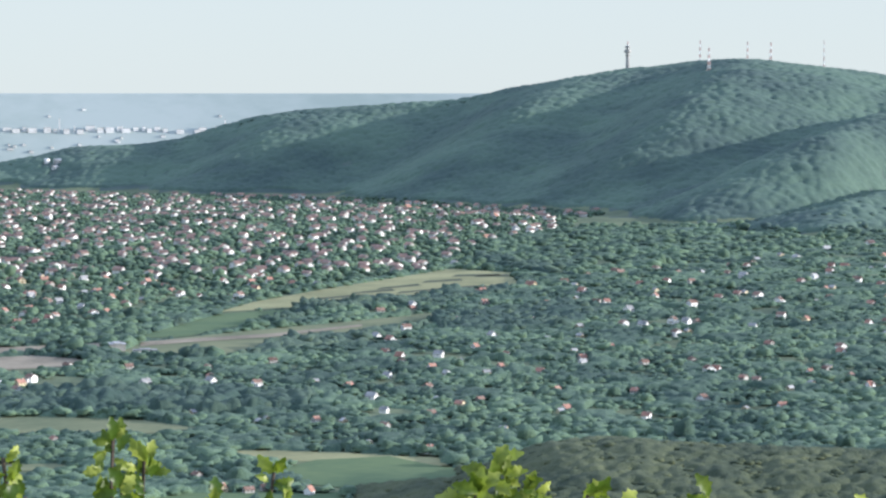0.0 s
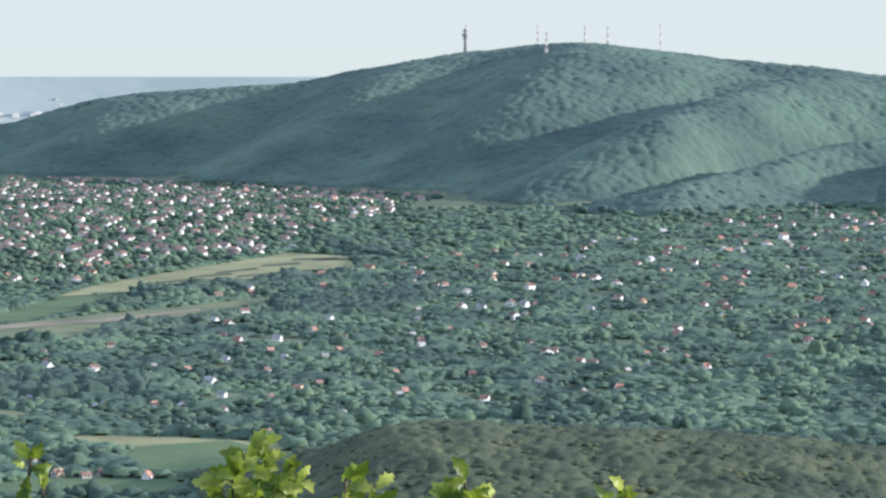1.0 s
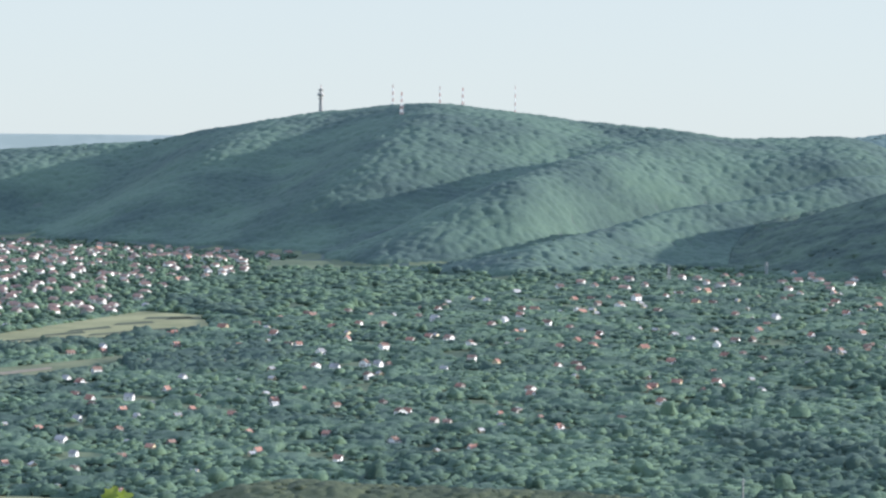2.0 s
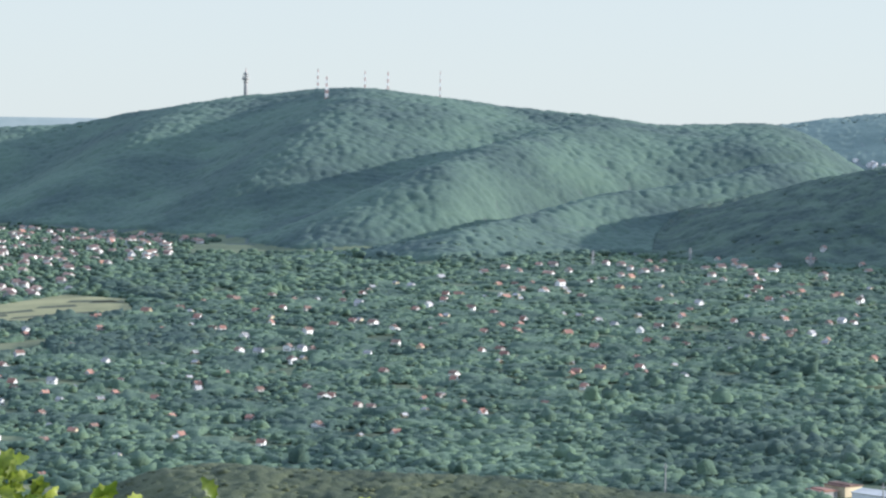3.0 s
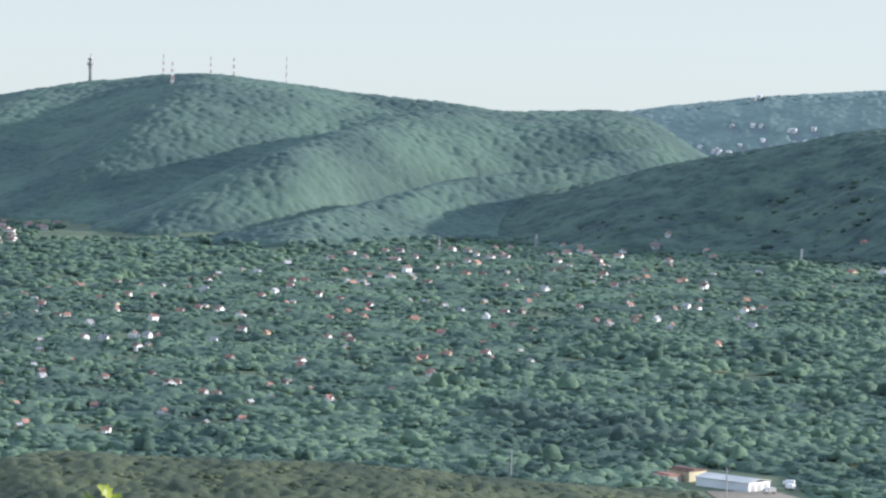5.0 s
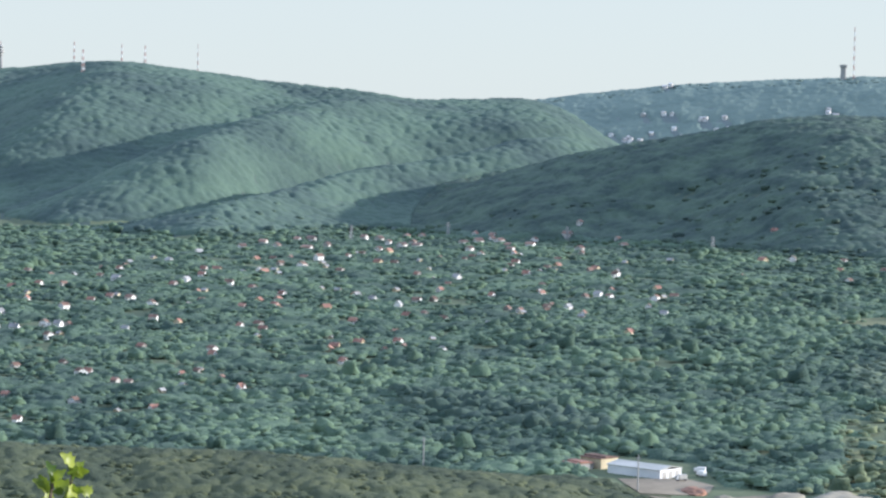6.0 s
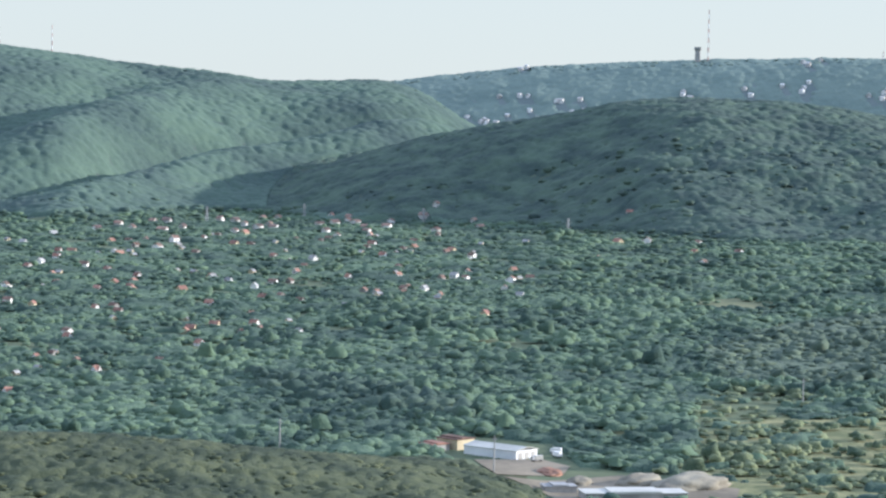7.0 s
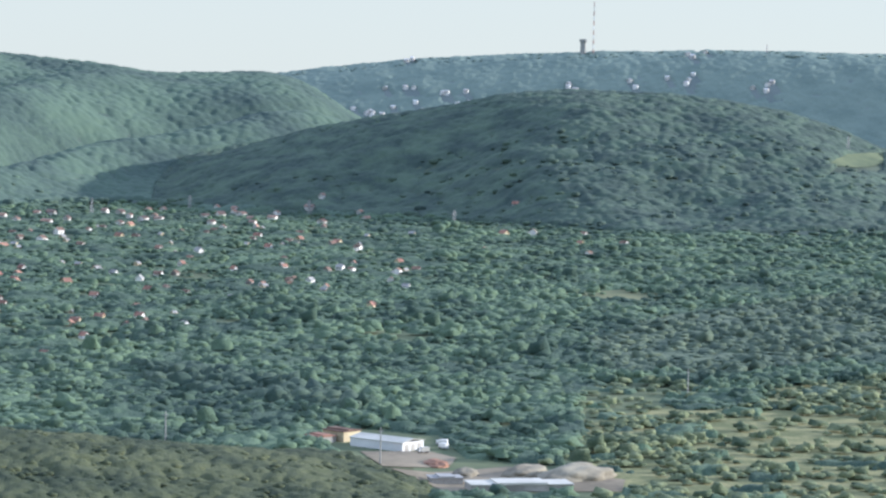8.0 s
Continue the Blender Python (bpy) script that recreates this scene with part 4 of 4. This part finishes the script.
# ---- works with a white shed and heaps ----
def white_shed():
    top = tagged(new("industrial_shed"), "long white sheet-metal shed with a low pitched roof", "shed")
    top.matrix_basis = pose(332, 1083, 0, 0, 0, 35)
    bm = bmesh.new()
    box(bm, 0, 0, 0, 14, 27, 3.6)
    part("wall", bm, SHEET_METAL, top)
    bm = bmesh.new()
    for s in (-1, 1):
        a, b = [[bm.verts.new((x, y, z)) for x, z in ((0, 4.7), (s * 7.4, 3.5), (s * 7.4, 3.75), (0, 5.0))] for y in (-13.9, 13.9)]
        bm.faces.new(a), bm.faces.new(b[::-1])
        for i in range(4):
            bm.faces.new([a[(i + 1) % 4], a[i], b[i], b[(i + 1) % 4]])
    bmesh.ops.recalc_face_normals(bm, faces=bm.faces[:])
    part("roof", bm, ROOF_SHEET, top)
    for k in range(3):
        bm = bmesh.new()
        box(bm, -4.2 + 4.2 * k, -13.53, 0, 2.6, 0.12, 2.8)
        part("gate", bm, GREY_WALL, top)


def hall(x, y, turn, wide, deep, high, wall, roof, label):
    top = tagged(new("works_hall"), label, "hall")
    top.matrix_basis = pose(x, y, ground_z(x, y), 0, 0, turn)
    bm = bmesh.new()
    box(bm, 0, 0, 0, wide, deep, high)
    part("wall", bm, wall, top)
    bm = bmesh.new()
    box(bm, 0, 0, high, wide + 0.8, deep + 0.8, 0.35)
    box(bm, 0, 0, high + 0.35, wide * 0.5, deep + 0.6, 0.5)
    part("roof", bm, roof, top)


def heap(x, y, rx, ry, high, mat, label, seed):
    bm = bmesh.new()
    bmesh.ops.create_icosphere(bm, subdivisions=4, radius=1)
    for v in bm.verts:
        k = 1 + 0.22 * noise.noise(v.co * 2.2 + Vector((seed, 0, 0))) + 0.06 * noise.noise(v.co * 7)
        v.co = Vector((v.co.x * rx * k, v.co.y * ry * k, max(v.co.z, -0.1) ** 1 * high * k))
    for f in bm.faces:
        f.smooth = True
    ob = part("mound", bm, mat)
    ob.matrix_basis = pose(x, y, ground_z(x, y), 0, 0, seed * 20)
    tagged(ob, label, "heap")


def truck(x, y, turn, body_mat, label):
    """A parked box truck: chassis, cab, box and wheels."""
    top = tagged(new("truck"), label, "truck", "vehicles parked at the works")
    top.matrix_basis = pose(x, y, ground_z(x, y) + 0.3, 0, 0, turn) @ Matrix.Scale(0.75, 4)
    bm = bmesh.new()
    box(bm, 0, 0, 0.6, 2.0, 6.4, 0.3)
    part("chassis", bm, STEEL, top)
    bm = bmesh.new()
    box(bm, 0, 2.4, 0.9, 2.1, 1.6, 1.7)
    bmesh.ops.bevel(bm, geom=bm.edges[:], offset=0.18, segments=2, affect="EDGES")
    cab = part("cab", bm, WHITE_WALL, top)
    bm = bmesh.new()
    box(bm, 0, 3.2, 1.7, 1.8, 0.06, 0.7)
    part("windscreen", bm, PANE, cab)
    bm = bmesh.new()
    box(bm, 0, -0.8, 0.9, 2.4, 4.6, 2.3)
    bmesh.ops.bevel(bm, geom=bm.edges[:], offset=0.06, segments=1, affect="EDGES")
    part("box_body", bm, body_mat, top)
    for wx in (-0.95, 0.95):
        for wy in (2.3, -1.9):
            bm = bmesh.new()
            bmesh.ops.create_cone(bm, cap_ends=True, segments=14, radius1=0.48, radius2=0.48, depth=0.3, matrix=pose(wx, wy, 0.48, 0, 90, 0))
            part("wheel", bm, PANE, top)


white_shed()
truck(356, 1084, 60, WHITE_WALL, "white box truck parked beside a white shed")
truck(353, 1073, 20, WHITE_WALL, "white box truck parked in front of a shed")
truck(341, 1062, 100, ROOF_SHEET, "pale lorry parked in a bare yard")
hall(320, 1108, 30, 10, 12, 4.2, CREAM_WALL, BROWN_ROOF, "brown-roofed works hall beside a white shed")
hall(310, 1104, 20, 9, 9, 2.6, GREY_WALL, RED_ROOF, "low red-roofed works building among trees")
hall(346, 962, -6, 38, 12, 2.6, GREY_WALL, ROOF_SHEET, "low hall with a pale flat metal roof")
hall(324, 982, -6, 12, 8, 2.4, GREY_WALL, GREY_ROOF, "small grey hall in a gravel yard")
heap(378, 986, 17, 10, 5.5, SAND, "large pale heap of sand", 1)
heap(362, 998, 13, 7, 3.8, SAND, "pale heap of gravel in a yard", 2)
heap(338, 1000, 8, 5, 3.0, SAND, "low pale heap of gravel", 3)
heap(336, 1030, 10, 5, 2.0, RED_EARTH, "low heap of red earth in a yard", 4)
hall(-190, 1625, 10, 9, 14, 4, GREY_WALL, GREY_ROOF, "grey farm shed beside a track")
hall(-170, 1590, 10, 13, 8, 3.5, WHITE_WALL, GREY_ROOF, "pale farm shed at the edge of a field")


# ---- the far city on the plain ----
def city_block(az, el, wide, high, label, deep=10.0):
    """A slab of flats standing on the far plain, seen under an elevation."""
    d = 4700.0
    while d < 4940 and EYE + d * math.tan(radians(el)) > plain_z(d):
        d += 4
    x, y = on_bearing(az, d)
    top = tagged(new("apartment_block"), label, "building", "far city blocks")
    top.matrix_basis = pose(x, y, float(plain_z(d)), 0, 0, 12)
    bm = bmesh.new()
    box(bm, 0, 0, -2, wide, deep, high + 2)
    part("wall", bm, CITY_WALL, top)
    bm = bmesh.new()
    box(bm, 0, 0, high, wide + 0.6, deep + 0.6, 0.5)
    part("roof", bm, GREY_ROOF, top)
    for k in range(max(1, int(high / 3))):
        bm = bmesh.new()
        box(bm, 0, -deep / 2 - 0.05, 1.0 + 3 * k, wide * 0.94, 0.12, 0.7)
        part("window_band", bm, GREY_WALL, top)


r = random.Random(9)
a = -9.6
while a < -4.2:
    w = r.uniform(5, 16)
    if r.random() < 0.85:
        city_block(a, -0.79 + r.uniform(-0.03, 0.03), w, r.uniform(4.5, 7.5), "pale panel block of flats in the far city")
    a += math.degrees((w + r.uniform(0.5, 6)) / 4850)
for _ in range(34):
    city_block(r.uniform(-9.8, -4.6), r.uniform(-1.35, -0.86), r.uniform(2.5, 7), r.uniform(1.0, 1.8), "pale low building in the far city")
for _ in range(5):
    city_block(r.uniform(-9.8, -3.5), r.uniform(-0.7, -0.3), r.uniform(4, 8), r.uniform(1.0, 1.5), "pale building on the far plain")
for az0, h in ((-7.8, 22), (-4.45, 20), (-7.5, 9)):
    city_block(az0, -0.8, 2.2, h, "slender white chimney in the far city", 2.2)


# ---- oak twigs in front of the lens ----
def leaf_mesh():
    bm = bmesh.new()
    length, n = 0.075, 22
    for side in (-1, 1):
        prev = None
        for i in range(n + 1):
            t = i / n
            w = 0.021 * math.sin(math.pi * min(1, t * 0.98 + 0.02) ** 1.25) ** 0.75 * (1 + 0.24 * math.sin(t * 21 - 1.2)) + 0.0006
            mid = bm.verts.new((0, t * length, 0.010 * math.sin(t * 3.1)))
            rim = bm.verts.new((side * w, t * length + 0.003 * math.sin(t * 21), 0.010 * math.sin(t * 3.1) + 0.42 * w))
            if prev:
                bm.faces.new([prev[0], mid, rim, prev[1]] if side > 0 else [mid, prev[0], prev[1], rim])
            prev = (mid, rim)
    bmesh.ops.remove_doubles(bm, verts=bm.verts[:], dist=0.0002)
    for f in bm.faces:
        f.smooth = True
    data = bpy.data.meshes.new("leaf")
    bm.to_mesh(data)
    bm.free()
    data.materials.append(LEAF)
    return data


LEAF_MESH = leaf_mesh()


def shrub(base_x, base_y, tips, label, seed):
    """An oak shrub: stem, twigs and their leaves. tips: (x, y, z, spread, leaves)."""
    r = random.Random(seed)
    z0 = ground_z(base_x, base_y)
    top = tagged(new("oak_shrub"), label, "shrub", "shrubs below the lookout")
    top.matrix_basis = pose(base_x, base_y, z0 - 0.05)
    fork = Vector((0, 0, 1.2))
    bm = bmesh.new()
    tube(bm, 0.05, 0.03, -0.2, 1.2, 9)
    part("stem", bm, BARK, top)
    for x, y, z, spread, count in tips:
        tip = Vector((x - base_x, y - base_y, z - z0 + 0.05))
        bend = fork.lerp(tip, 0.55) + Vector((r.uniform(-0.1, 0.1), r.uniform(-0.1, 0.1), -0.15))
        curve = [fork.lerp(bend, k / 6).lerp(bend.lerp(tip, k / 6), k / 6) for k in range(7)]
        bm = bmesh.new()
        for i, (a, b) in enumerate(zip(curve, curve[1:])):
            rod(bm, a, b, 0.016 - 0.002 * i)
        twig = part("twig", bm, BARK, top)
        for k in range(int(count * 2.5)):
            s = 0 if k < 3 else r.random() ** 0.8
            at = tip + (curve[4] - tip) * s * 0.17 + Vector((r.uniform(-1, 1) * spread * (0.25 + s), r.uniform(-0.5, 0.5) * spread, r.uniform(-0.35, 0.1) * spread))
            leaf = new("leaf", LEAF_MESH)
            leaf.parent = twig
            size = r.uniform(0.48, 0.88)
            out = Vector((at.x - tip.x + r.uniform(-0.06, 0.06), r.uniform(-0.05, 0.03), at.z - tip.z + r.uniform(-0.03, 0.09))).normalized()
            face = Vector((r.uniform(-0.3, 0.7), r.uniform(-1.3, -0.5), r.uniform(-0.2, 0.7)))
            side = out.cross(face).normalized()
            turn = Matrix((side, out, side.cross(out))).transposed().to_4x4()
            leaf.matrix_basis = Matrix.Translation(at) @ turn @ Matrix.Scale(size, 4)


shrub(-0.68, 6.41, [(-0.977, 6.174, 149.191, 0.046, 9), (-0.942, 6.267, 149.089, 0.059, 10), (-0.760, 6.409, 149.206, 0.033, 8), (-0.700, 6.509, 149.141, 0.046, 10), (-0.740, 6.396, 149.090, 0.048, 8), (-0.533, 6.412, 149.054, 0.010, 2), (-0.403, 6.629, 149.096, 0.027, 7), (-0.363, 6.523, 149.043, 0.024, 5)], "young oak shrub with bright yellow-green spring leaves", 3)
shrub(0.23, 6.51, [(0.128, 6.543, 149.133, 0.054, 26), (0.073, 6.436, 149.086, 0.065, 20), (0.197, 6.633, 149.069, 0.055, 16), (0.340, 6.528, 149.057, 0.048, 14), (0.400, 6.424, 149.056, 0.035, 8)], "bushy oak shrub with bright yellow-green leaves", 4)
shrub(0.73, 6.48, [(0.613, 6.428, 149.066, 0.032, 11), (0.575, 6.460, 149.020, 0.036, 7), (0.980, 6.430, 149.035, 0.023, 7), (0.935, 6.460, 149.000, 0.027, 5)], "oak twigs with bright yellow-green spring leaves", 5)
